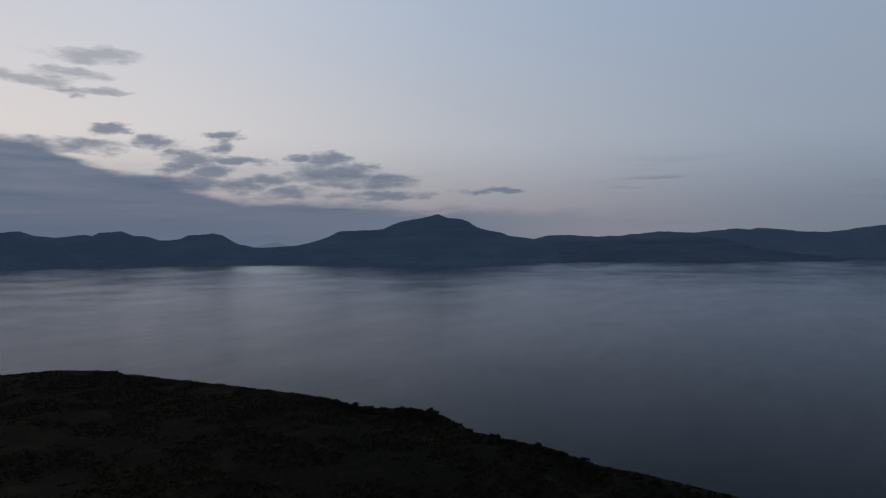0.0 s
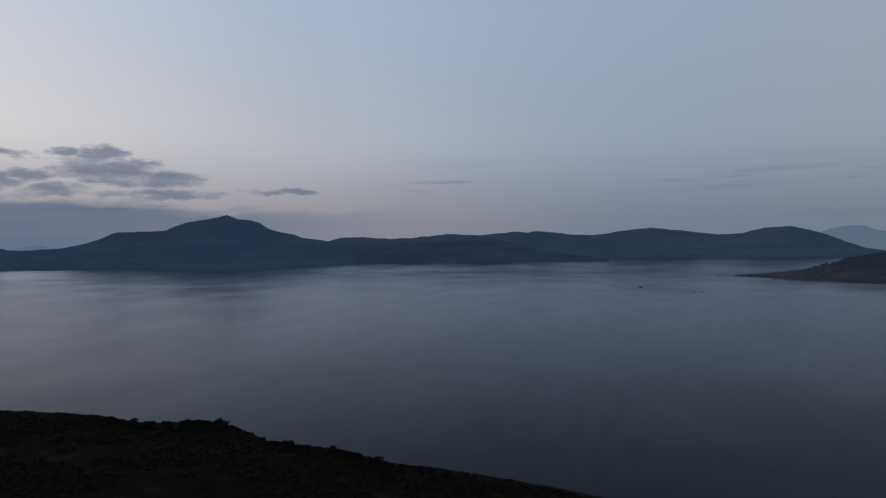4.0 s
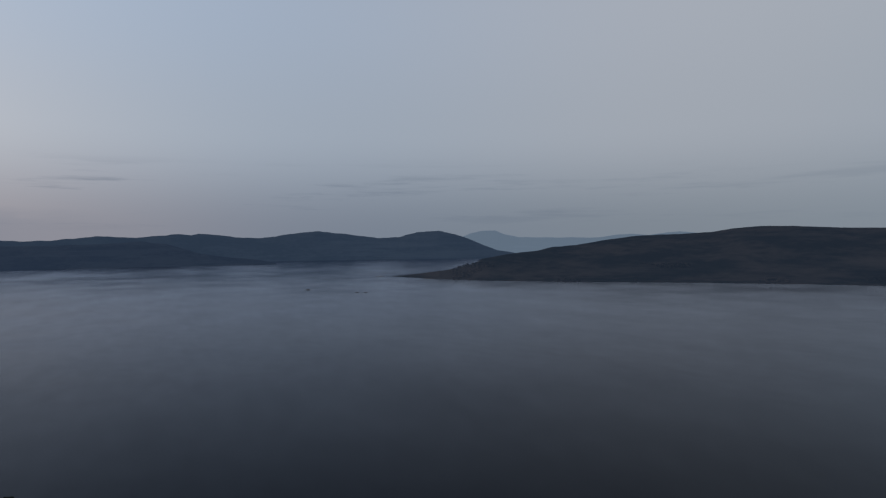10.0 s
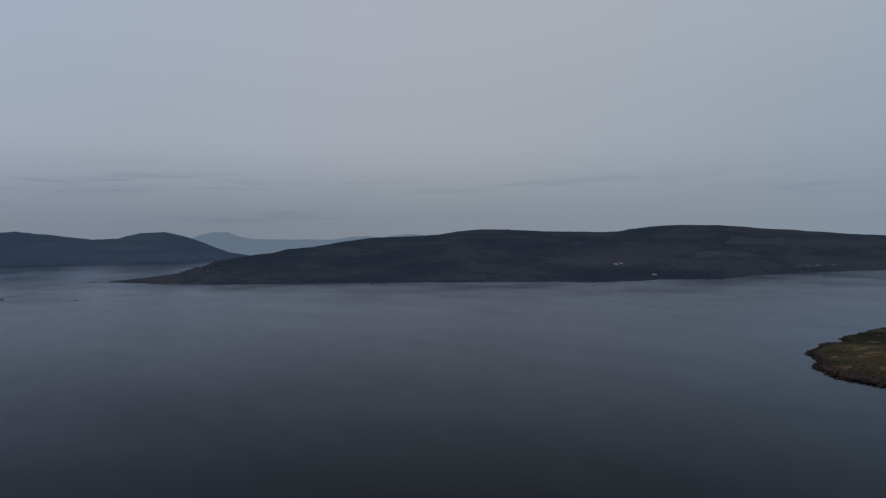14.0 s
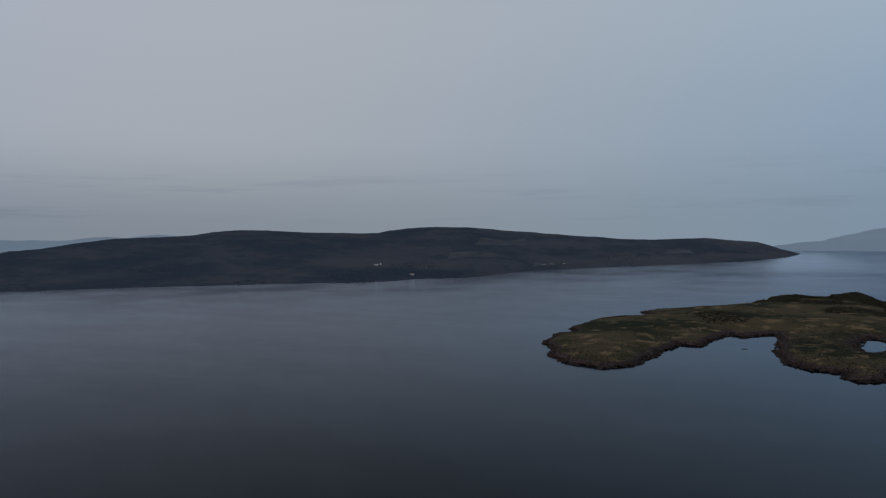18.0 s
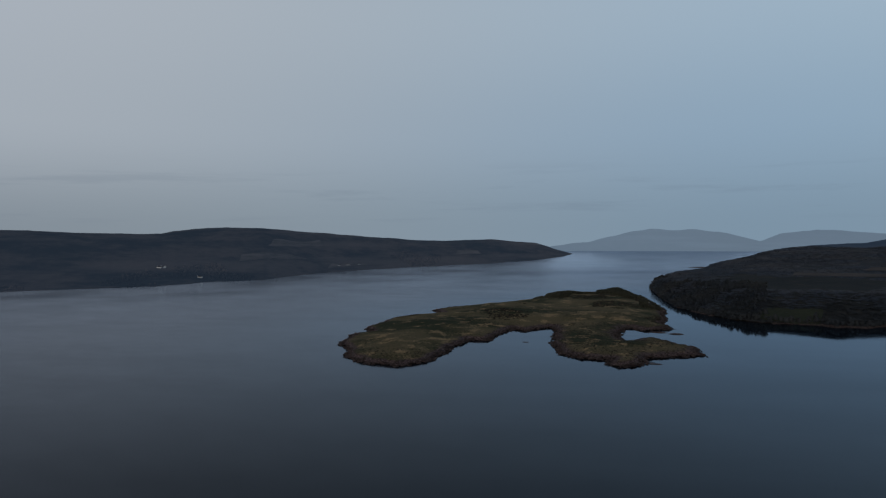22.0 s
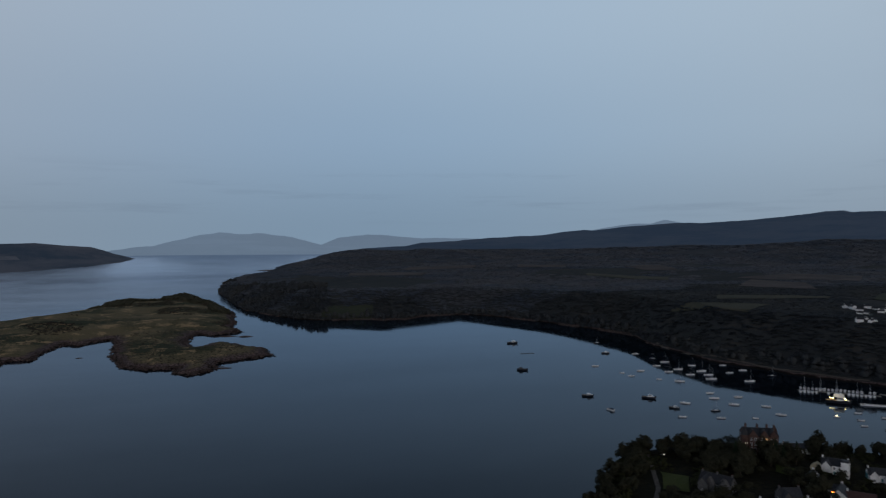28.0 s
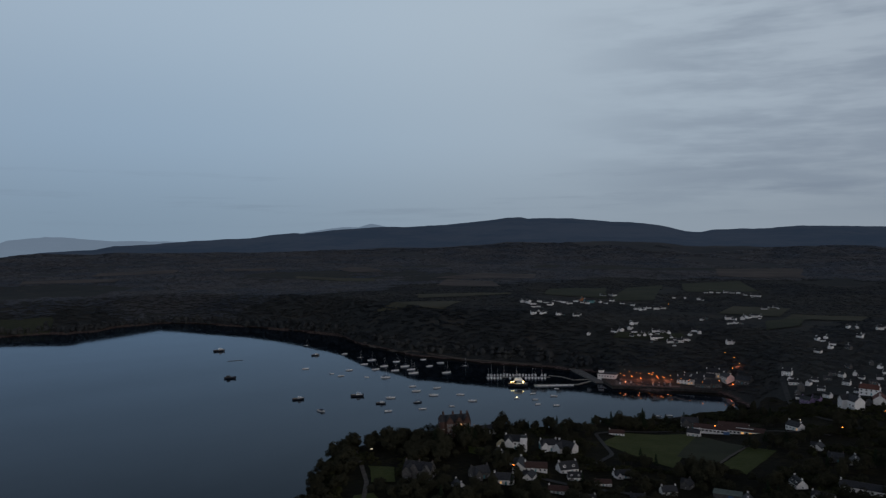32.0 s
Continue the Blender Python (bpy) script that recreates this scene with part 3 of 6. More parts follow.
HILL_FOOT = lambda a: np.minimum(3150 + 120 * rough(a, np.zeros_like(a), 9.0, 3, 90), HILL_TOP(a) + 60)
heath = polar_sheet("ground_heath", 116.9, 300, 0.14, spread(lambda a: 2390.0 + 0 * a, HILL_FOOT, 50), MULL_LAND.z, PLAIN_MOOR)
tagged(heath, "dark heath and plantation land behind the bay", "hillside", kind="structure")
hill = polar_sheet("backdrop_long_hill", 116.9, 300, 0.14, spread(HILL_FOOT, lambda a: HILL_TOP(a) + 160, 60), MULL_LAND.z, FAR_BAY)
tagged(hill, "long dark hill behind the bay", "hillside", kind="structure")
near_r = np.concatenate([np.linspace(0, 200, 24), np.linspace(206, 780, 150)])
ground = polar_sheet("ground", -60, 300, 0.4, lambda az: np.repeat(near_r[:, None], len(az), 1), near_z, MOOR)
tagged(ground, "rough dark moor and grass above the coast", "ground", kind="structure")

# ---- the island in the bay ----
ISLE = table("92.1:1032 92.9:1088 93.1:1141 94.8:1156 94.3:1218 96.1:1342 98.2:1406 100.4:1422 99.9:1516 101.2:1564 104.4:1642 108.5:1800 108.9:1911 110.6:1973 112.5:1918 112.7:2021 114.8:2167 115.7:1952 "
             "116.7:1794 118:1557 118.2:1353 117.9:1298 118.7:1228 116.5:1195 115.3:1228 114.6:1158 115.1:1058 116.4:1099 117.6:1092 120.2:1014 120.8:954 116.9:918 116.4:871 114.8:843 113.5:858 114:896 "
             "111.7:902 110.3:926 109.2:1025 109.6:1151 109.4:1218 107.1:1162 106.2:1191 104.3:1050 102.6:1056 99.4:870 96.8:839 93.8:868 92.6:923 92.9:975")


def ring_of(t):
    return np.stack([t[1] * np.sin(np.radians(t[0])), t[1] * np.cos(np.radians(t[0]))], -1)


def inside_depth(px, py, ring):
    """Distance to the outline, positive inside."""
    best = np.full(px.shape, 1e9)
    odd = np.zeros(px.shape, bool)
    for (ax, ay), (bx, by) in zip(ring, np.roll(ring, -1, 0)):
        dx, dy = bx - ax, by - ay
        f = np.clip(((px - ax) * dx + (py - ay) * dy) / (dx * dx + dy * dy), 0, 1)
        best = np.minimum(best, np.hypot(px - ax - f * dx, py - ay - f * dy))
        odd ^= ((ay > py) != (by > py)) & (px < dx * (py - ay) / (dy + 1e-12) + ax)
    return np.where(odd, best, -best)


def isle_z(px, py, ring, peak=11.0, seed=31):
    d = inside_depth(px, py, ring) + 5 * rough(px, py, 42, 2, seed) + 4.5 * rough(px, py, 15, 3, seed + 2)
    low = np.clip(d / 10, -1, 1) * 4.0
    knolls = np.clip((d - 8) / 90, 0, 1) ** 0.7 * peak * (0.75 + 0.55 * rough(px, py, 140, 4, seed + 5))
    return np.where(d < 0, d * 0.25, low + knolls + np.clip(d / 20, 0, 1) * 1.1 * rough(px, py, 22, 4, seed + 9))


def isle(name, ring, cell, mat, peak, label, seed=31):
    lo, hi = ring.min(0) - 25, ring.max(0) + 25
    xs, ys = np.arange(lo[0], hi[0], cell), np.arange(lo[1], hi[1], cell)
    gx, gy = np.meshgrid(xs, ys)
    z = np.maximum(isle_z(gx, gy, ring, peak, seed), -4.0)
    ob = grid_mesh(name, len(ys), len(xs), np.stack([gx, gy, z], -1), mat)
    return tagged(ob, label, "island", kind="structure")


ISLE_RING = ring_of(ISLE)
isle("ground_island", ISLE_RING, 3.3, ISLAND, 11.0, "low rocky island with rough grass and bracken")

# ---- building helpers ----
def part(name, bm, mat, parent=None, label="", smooth=False):
    """One mesh object out of a bmesh, under its thing or part."""
    me = bpy.data.meshes.new(name)
    bm.normal_update()
    bm.to_mesh(me)
    bm.free()
    if smooth:
        me.polygons.foreach_set("use_smooth", [True] * len(me.polygons))
    me.materials.append(mat)
    ob = new(name, me)
    if parent:
        ob.parent = parent
    if label:
        ob["label"] = label
    return ob


def box(sx, sy, sz, x=0.0, y=0.0, z=0.0, bm=None, rz=0.0, top=1.0):
    """A block on z, centred in x and y; top: how far its upper face is drawn in."""
    bm = bm or bmesh.new()
    m = pose(x, y, z, 0, 0, rz)
    vs = [bm.verts.new(m @ Vector((a * sx / 2 * k, b * sy / 2 * k, c))) for c, k in ((0, 1), (sz, top)) for a, b in ((-1, -1), (1, -1), (1, 1), (-1, 1))]
    for f in ((3, 2, 1, 0), (4, 5, 6, 7), (0, 1, 5, 4), (1, 2, 6, 5), (2, 3, 7, 6), (3, 0, 4, 7)):
        bm.faces.new([vs[k] for k in f])
    return bm


def tube(p, q, r0, r1, sides=6, bm=None):
    """A tapered round bar from p to q."""
    bm = bm or bmesh.new()
    p, q = Vector(p), Vector(q)
    turn = (q - p).to_track_quat("Z", "Y").to_matrix()
    rings = []
    for c, r in ((p, r0), (q, r1)):
        rings.append([bm.verts.new(c + turn @ Vector((r * math.cos(2 * math.pi * k / sides), r * math.sin(2 * math.pi * k / sides), 0))) for k in range(sides)])
    for k in range(sides):
        bm.faces.new((rings[0][k], rings[0][(k + 1) % sides], rings[1][(k + 1) % sides], rings[1][k]))
    bm.faces.new(rings[0][::-1])
    bm.faces.new(rings[1])
    return bm


def prism(outline, depth, bm=None, m=None):
    """An outline in x and z, pushed along y by depth, centred."""
    bm = bm or bmesh.new()
    m = m or Matrix()
    a = [bm.verts.new(m @ Vector((x, -depth / 2, z))) for x, z in outline]
    b = [bm.verts.new(m @ Vector((x, depth / 2, z))) for x, z in outline]
    bm.faces.new(a)
    bm.faces.new(b[::-1])
    for k in range(len(a)):
        n = (k + 1) % len(a)
        bm.faces.new((a[k], b[k], b[n], a[n]))
    return bm


def ground_z(az, r):
    """Height of the land at a heading and distance."""
    z = float(near_z(az, r)) if r < 775 else -9.0
    if 116.9 <= az <= 310 and r > float(MULL_LAND.edge(np.array(az))):
        z = max(z, float(MULL_LAND.z(az, r)))
    if 38.6 <= az <= 111.8 and r > float(MOR_LAND.edge(np.array(az))):
        z = max(z, float(MOR_LAND.z(az, r)))
    return z


def spot(az, r, z=None, lift=0.0):
    a = radians(az)
    return Vector((r * math.sin(a), r * math.cos(a), (ground_z(az, r) if z is None else z) + lift))


def facing(az, r, turn=0.0, z=None, lift=0.0, size=1.0):
    """A pose there whose +y looks away from the camera, turned clockwise."""
    v = spot(az, r, z, lift)
    return pose(v.x, v.y, v.z, 0, 0, -(az + turn)) @ Matrix.Scale(size, 4)


def place(ob, m):
    ob.matrix_basis = m
    return ob


SLATE = plain("roof_slate", (0.022, 0.024, 0.029), (0.042, 0.044, 0.050), 0.8, 0.6, bump=0.3, per_object=0.25)
TILE = plain("roof_red_tile", (0.10, 0.040, 0.032), (0.15, 0.065, 0.050), 0.8, 0.8, bump=0.3)
BROWN = plain("roof_brown_felt", (0.056, 0.031, 0.027), (0.082, 0.046, 0.040), 0.8, 0.85, bump=0.2)
RENDER_WHITE = plain("white_harling", (0.68, 0.68, 0.67), (0.82, 0.82, 0.81), 0.5, 0.9, bump=0.2, per_object=0.15)
RENDER_CREAM = plain("cream_harling", (0.55, 0.47, 0.30), (0.66, 0.57, 0.38), 0.5, 0.9, bump=0.2)
STONE = plain("grey_stone", (0.08, 0.08, 0.082), (0.14, 0.135, 0.13), 0.9, 0.9, bump=0.5)
SANDSTONE = plain("red_sandstone", (0.062, 0.037, 0.032), (0.105, 0.060, 0.050), 0.5, 0.9, bump=0.4)
TEAL = plain("teal_paint", (0.05, 0.20, 0.23), (0.07, 0.26, 0.29), 0.6, 0.7)
LILAC = plain("lilac_paint", (0.16, 0.11, 0.22), (0.20, 0.15, 0.27), 0.6, 0.7)
ORANGE_PAINT = plain("orange_paint", (0.42, 0.16, 0.06), (0.50, 0.20, 0.08), 0.6, 0.7)
BLUE_PAINT = plain("blue_paint", (0.06, 0.13, 0.26), (0.08, 0.17, 0.32), 0.6, 0.6)
PANE = plain("window_glass", (0.020, 0.024, 0.030), (0.030, 0.035, 0.042), 1.0, 0.08, spec=0.6)
WHITE = plain("white_paint", (0.70, 0.70, 0.69), (0.80, 0.80, 0.79), 0.7, 0.5)
HULL_WHITE = plain("white_gelcoat", (0.76, 0.77, 0.78), (0.85, 0.86, 0.87), 0.5, 0.25, spec=0.5, per_object=0.12)
HULL_DARK = plain("dark_hull_paint", (0.018, 0.022, 0.034), (0.030, 0.034, 0.048), 0.5, 0.35, spec=0.5)
HULL_RED = plain("red_hull_paint", (0.12, 0.020, 0.016), (0.16, 0.030, 0.022), 0.5, 0.4)
DECK = plain("teak_deck", (0.22, 0.18, 0.13), (0.30, 0.25, 0.19), 1.4, 0.7)
ALLOY = plain("mast_alloy", (0.45, 0.46, 0.48), (0.55, 0.56, 0.58), 2.0, 0.35, 0.9)
CANVAS = plain("navy_canvas", (0.020, 0.030, 0.060), (0.030, 0.042, 0.080), 2.0, 0.9)
ASPHALT = plain("asphalt", (0.030, 0.030, 0.032), (0.050, 0.049, 0.048), 0.25, 0.9, bump=0.3)
GRAVEL = plain("gravel_track", (0.070, 0.060, 0.050), (0.12, 0.105, 0.090), 0.4, 0.95, bump=0.3)
LAWN = plain("mown_grass", (0.052, 0.065, 0.018), (0.074, 0.085, 0.027), 0.05, 0.95, bump=0.2, spec=0.1)
COURT = plain("all_weather_pitch", (0.036, 0.041, 0.025), (0.047, 0.052, 0.031), 0.06, 0.95, spec=0.1)
PASTURE = plain("rough_pasture", (0.056, 0.058, 0.040), (0.086, 0.080, 0.056), 0.012, 0.95, spec=0.1)
MEADOW = plain("dusky_meadow", (0.034, 0.041, 0.026), (0.052, 0.057, 0.035), 0.014, 0.95, spec=0.1)
BRACKEN = plain("brown_bracken", (0.060, 0.052, 0.050), (0.105, 0.085, 0.076), 0.012, 0.95, spec=0.1)
BARK = plain("bark", (0.035, 0.028, 0.022), (0.070, 0.058, 0.046), 2.0, 0.95, bump=0.5)
CONCRETE = plain("quay_concrete", (0.10, 0.097, 0.093), (0.17, 0.164, 0.156), 0.3, 0.9, bump=0.3)
PLANK = plain("pontoon_timber", (0.22, 0.20, 0.18), (0.32, 0.30, 0.27), 0.8, 0.8, bump=0.2)
TYRE = plain("tyre_rubber", (0.012, 0.012, 0.012), (0.020, 0.020, 0.020), 2.0, 0.9)


def leaf_material(name, a, b, own=0.6):
    """Foliage between two colours; own: how much a clump differs from its neighbours."""
    m, n, p = material(name)
    g = n.add("ShaderNodeNewGeometry")
    isl = g.outputs["Random Per Island"]
    big = n.add("ShaderNodeMapRange", {0: n.noise(g.outputs["Position"], 0.008, 4.0), 1: 0.3, 2: 0.7, 3: 0.0, 4: 1.0}).outputs[0]
    f = n.math("ADD", n.math("MULTIPLY", isl, own), n.math("MULTIPLY", big, 1.0 - own))
    m.node_tree.links.new(n.mix(n.step(f, 0.10, 0.90), (*a, 1), (*b, 1)), p.inputs["Base Color"])
    p.inputs["Roughness"].default_value, p.inputs["Specular IOR Level"].default_value = 0.95, 0.05
    return m


LEAF = leaf_material("broad_leaves", (0.024, 0.025, 0.017), (0.042, 0.042, 0.027), 0.25)
NEEDLE = leaf_material("conifer_needles", (0.010, 0.018, 0.011), (0.024, 0.036, 0.020))
# bay woods: leaf colours pushed slightly towards blue for the haze
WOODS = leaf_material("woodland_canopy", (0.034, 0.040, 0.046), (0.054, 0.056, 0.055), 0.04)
# farther woods: distance haze painted lighter and bluer into the leaves
HAZY_WOODS = leaf_material("upland_canopy", (0.066, 0.079, 0.100), (0.098, 0.101, 0.110), 0.04)
SCRUB = leaf_material("bracken_scrub", (0.036, 0.032, 0.024), (0.062, 0.050, 0.036), 0.25)
ISLE_LEAF = leaf_material("island_leaves", (0.044, 0.046, 0.032), (0.070, 0.066, 0.044), 0.3)
SEA_WALL = plain("dark_sea_wall", (0.022, 0.021, 0.020), (0.050, 0.048, 0.045), 0.3, 0.9, bump=0.4)
GORSE = leaf_material("gorse", (0.016, 0.019, 0.010), (0.036, 0.038, 0.017))
TUSSOCK = leaf_material("moor_grass", (0.010, 0.009, 0.005), (0.030, 0.025, 0.012))


def glow(name, col, power):
    m, n, p = material(name)
    p.inputs["Base Color"].default_value = (*col, 1)
    p.inputs["Emission Color"].default_value = (*col, 1)
    p.inputs["Emission Strength"].default_value = power
    return m


SODIUM = glow("sodium_bulb", (1.0, 0.22, 0.03), 9.0)
WARM = glow("lit_window", (1.0, 0.50, 0.16), 0.7)
COOL = glow("white_bulb", (1.0, 0.85, 0.62), 3.0)


# ---- houses ----
def window(parent, w, h, m, lit=False, bars=True):
    """A frame with a pane set in it, on the wall's face at m (its -y looks out)."""
    bm = bmesh.new()
    for sx, sz, x, z in ((w + 0.16, 0.10, 0, -h / 2 - 0.05), (w + 0.16, 0.10, 0, h / 2 + 0.05), (0.10, h, -w / 2 - 0.04, 0), (0.10, h, w / 2 + 0.04, 0)):
        box(sx, 0.12, sz, x, 0, z - sz / 2, bm)
    if bars:
        box(w, 0.06, 0.05, 0, -0.02, 0, bm)
    fr = part("window", bm, WHITE, parent)
    fr.matrix_local = m
    pane = part("pane", box(w, 0.05, h, 0, 0.02, -h / 2), WARM if lit else PANE, fr, "lit window pane" if lit else "")
    return fr


def house(label, L, W, H, rise, wall, roof, floors=1, chimneys=2, lit=(), dormers=0, wing=0.0, category="house", group="", door=TEAL, far=False):
    """A gabled house along x: walls, two roof slopes, chimneys, windows, door; wing: depth of a cross gable on the front."""
    base = new("house")
    tagged(base, label, category, group)
    out = [(-W / 2, -1.5), (W / 2, -1.5), (W / 2, H), (0, H + rise), (-W / 2, H)]
    part("wall", prism(out, L, m=Matrix.Rotation(radians(90), 4, "Z")), wall, base)
    slope = math.hypot(W / 2, rise)
    ang = math.degrees(math.atan2(rise, W / 2))
    for side in (-1, 1):
        bm = box(L + 0.5, slope + 0.45, 0.16)
        r = part("roof_slope", bm, roof, base)
        r.matrix_local = pose(0, side * (W / 4 + 0.12), H + rise / 2 - 0.02, -side * ang, 0, 0)
    part("ridge", box(L + 0.5, 0.3, 0.14, 0, 0, H + rise + 0.08), STONE, base)
    for k in range(chimneys):
        x = (-1, 1, 0)[k] * (L / 2 - 0.5)
        ch = part("chimney", box(0.75, 1.1, 1.7, x, 0, H + rise - 0.5), wall if wall is not TEAL else RENDER_WHITE, base)
        if not far:
            for dy in (-0.25, 0.25):
                part("chimney_pot", tube((x, dy, H + rise + 1.2), (x, dy, H + rise + 1.65), 0.13, 0.11, 6), TILE, ch)
    n = max(2, int(L / 2.9))
    count = 0
    for fl in range(floors):
        zc = 1.35 + fl * 2.6
        for side in (-1, 1):
            for k in range(n):
                x = (k + 0.5) * L / n - L / 2
                if fl == 0 and k == n // 2 and side < 0:
                    d = part("door", box(1.0, 0.12, 2.05, x, side * (W / 2 + 0.03), 0), door, base)
                    if not far:
                        part("door_handle", box(0.12, 0.06, 0.12, x + 0.35, side * (W / 2 + 0.11), 1.0), ALLOY, d)
                    continue
                if far and side > 0:
                    continue
                window(base, 1.0, 1.25, pose(x, side * (W / 2 + 0.03), zc, 0, 0, 0 if side < 0 else 180), count in lit, not far)
                count += 1
        if not far:
            for side in (-1, 1):
                window(base, 0.9, 1.15, pose(side * (L / 2 + 0.03), 0.2, zc, 0, 0, 90 * side), False)
    for k in range(dormers):
        x = (k + 0.5) * L / dormers - L / 2
        dm = part("dormer", prism([(-0.9, 0), (0.9, 0), (0.9, 1.2), (0, 2.0), (-0.9, 1.2)], 2.0), wall, base)
        dm.matrix_local = pose(x, -W / 4 - 0.3, H + rise * 0.28)
        for side in (-1, 1):
            bm = box(1.35, 2.2, 0.1)
            rs = part("dormer_roof", bm, roof, dm)
            rs.matrix_local = pose(side * 0.5, 0, 1.62, 0, side * 41, 0)
        pane = part("dormer_window", box(0.9, 0.06, 0.9, 0, -1.02, 0.35), PANE, dm)
    if wing:
        ww = W * 0.62
        wo = [(-ww / 2, -1.5), (ww / 2, -1.5), (ww / 2, H), (0, H + rise * 0.86), (-ww / 2, H)]
        wg = part("wing", prism(wo, wing + W / 2), wall, base)
        wg.matrix_local = pose(-L * 0.27, -(W / 2 + wing) / 2 - 0.01, 0)
        sl = math.hypot(ww / 2, rise * 0.86)
        an = math.degrees(math.atan2(rise * 0.86, ww / 2))
        for side in (-1, 1):
            rs = part("wing_roof", box(sl + 0.4, wing + W / 2 + 0.3, 0.15), roof, wg)
            rs.matrix_local = pose(side * (ww / 4 + 0.08), -0.1, H + rise * 0.43 - 0.02, 0, side * an, 0)
        gw = window(wg, 1.3, 1.3, pose(0, -(wing + W / 2) / 2 - 0.03, 1.4))
    return base


HOMES, SET = [], set()


def fill(protos, text, group, turns, rnd, size=(0.9, 1.12)):
    """Sets the prototypes, and then copies of them, at heading:distance spots."""
    spots = [tuple(float(v) for v in w.split(":")) for w in text.split()]
    for k, (az, r) in enumerate(spots):
        src = protos[k % len(protos)]
        turn = turns + rnd.uniform(-28, 28) + (90 if rnd.random() < 0.3 else 0)
        HOMES.append((az, r))
        src["group"] = group
        if src.name in SET:
            copy_thing(src, facing(az, r, turn, size=rnd.uniform(*size)))
        else:
            place(src, facing(az, r, turn, size=sum(size) / 2))
            SET.add(src.name)


rnd = random.Random(7)

# ---- the town: near houses ----
A = house("white harled cottage with a slate roof", 11, 7.5, 2.6, 3.5, RENDER_WHITE, SLATE)
B = house("white bungalow with a front gable and slate roof", 14, 8, 2.5, 3.2, RENDER_WHITE, SLATE, chimneys=1, wing=3.0)
C = house("brown-roofed bungalow with pale walls", 15, 8, 2.5, 2.8, RENDER_WHITE, BROWN, chimneys=1)
D = house("low white house with dormers and slate roof", 13, 8.5, 2.9, 4.2, RENDER_WHITE, SLATE, dormers=2)
E_ = house("grey stone house with a slate roof", 12, 8, 3.4, 3.8, STONE, SLATE, wing=2.5)
fill([A, B, C, D, E_], "162.6:388 164.2:373 165.5:372 168:377 160.9:352 159.2:335 165:356 167.3:340 168.6:365 177.2:368 175.8:355 172.3:378 170.8:361 184.9:383 187.3:437 188.5:434 186.2:461 171.9:478 "
     "169.6:330 173.5:338 181.5:350 186.5:365 162.5:312 166:305 170.5:300 178:312 183.5:322", "houses of the near town", 0, rnd, (0.70, 0.88))
big_white = house("large white house with a square tower and slate roof", 15, 8.5, 5.6, 3.4, RENDER_WHITE, SLATE, floors=2, wing=3.5)
part("tower", box(4.2, 4.2, 10.5, 6.0, -4.5, -1.5), RENDER_WHITE, big_white)
part("tower_roof", box(4.6, 4.6, 1.2, 6.0, -4.5, 9.0, top=0.75), SLATE, big_white)
part("annexe", prism([(-3, -1.5), (3, -1.5), (3, 3.4), (0, 5.4), (-3, 3.4)], 6, m=pose(-10.2, -2.0, 0)), RENDER_CREAM, big_white, "cream-painted annexe")
place(big_white, facing(163.9, 409, 8, size=0.82))
HOMES.append((163.9, 409))
teal = house("white house with a teal gable and slate roof", 12, 7.5, 4.2, 3.2, RENDER_WHITE, SLATE, floors=1, wing=3.0)
part("painted_gable", box(0.12, 6.0, 4.0, -6.07, 0, 0), TEAL, teal, "teal-painted gable")
place(teal, facing(166.5, 414, -12, size=0.82))
white_gable = house("white house with big gables and slate roof", 13, 9, 4.2, 3.8, RENDER_WHITE, SLATE, wing=4.0)
place(white_gable, facing(168.0, 414, 30, size=0.82))
villa = house("grey stone villa with many gables and pale roof edges", 18, 9, 5.2, 4.2, STONE, SLATE, floors=2, wing=4.5, dormers=2, chimneys=3)
for k, x in enumerate((-5.0, 3.4)):
    gb = part("front_gable", prism([(-2.6, -1.5), (2.6, -1.5), (2.6, 5.2), (0, 9.0), (-2.6, 5.2)], 3.0, m=pose(x + 3, -5.4, 0)), STONE, villa)
    for side in (-1, 1):
        rs = part("gable_coping", box(0.35, 3.2, 0.3), CONCRETE, gb, "pale stone coping")
        rs.matrix_local = pose(x + 3 + side * 2.5, -5.4, 5.3)
place(villa, facing(156.0, 352, 22, size=0.82))
lodge = house("white house with a lit porch lamp and slate roof", 12, 7.5, 3.0, 3.0, RENDER_WHITE, SLATE, lit=(1,))
place(lodge, facing(162.9, 346, 5, size=0.82))
HOMES += [(166.5, 414), (168, 414), (156, 352), (162.9, 346)]


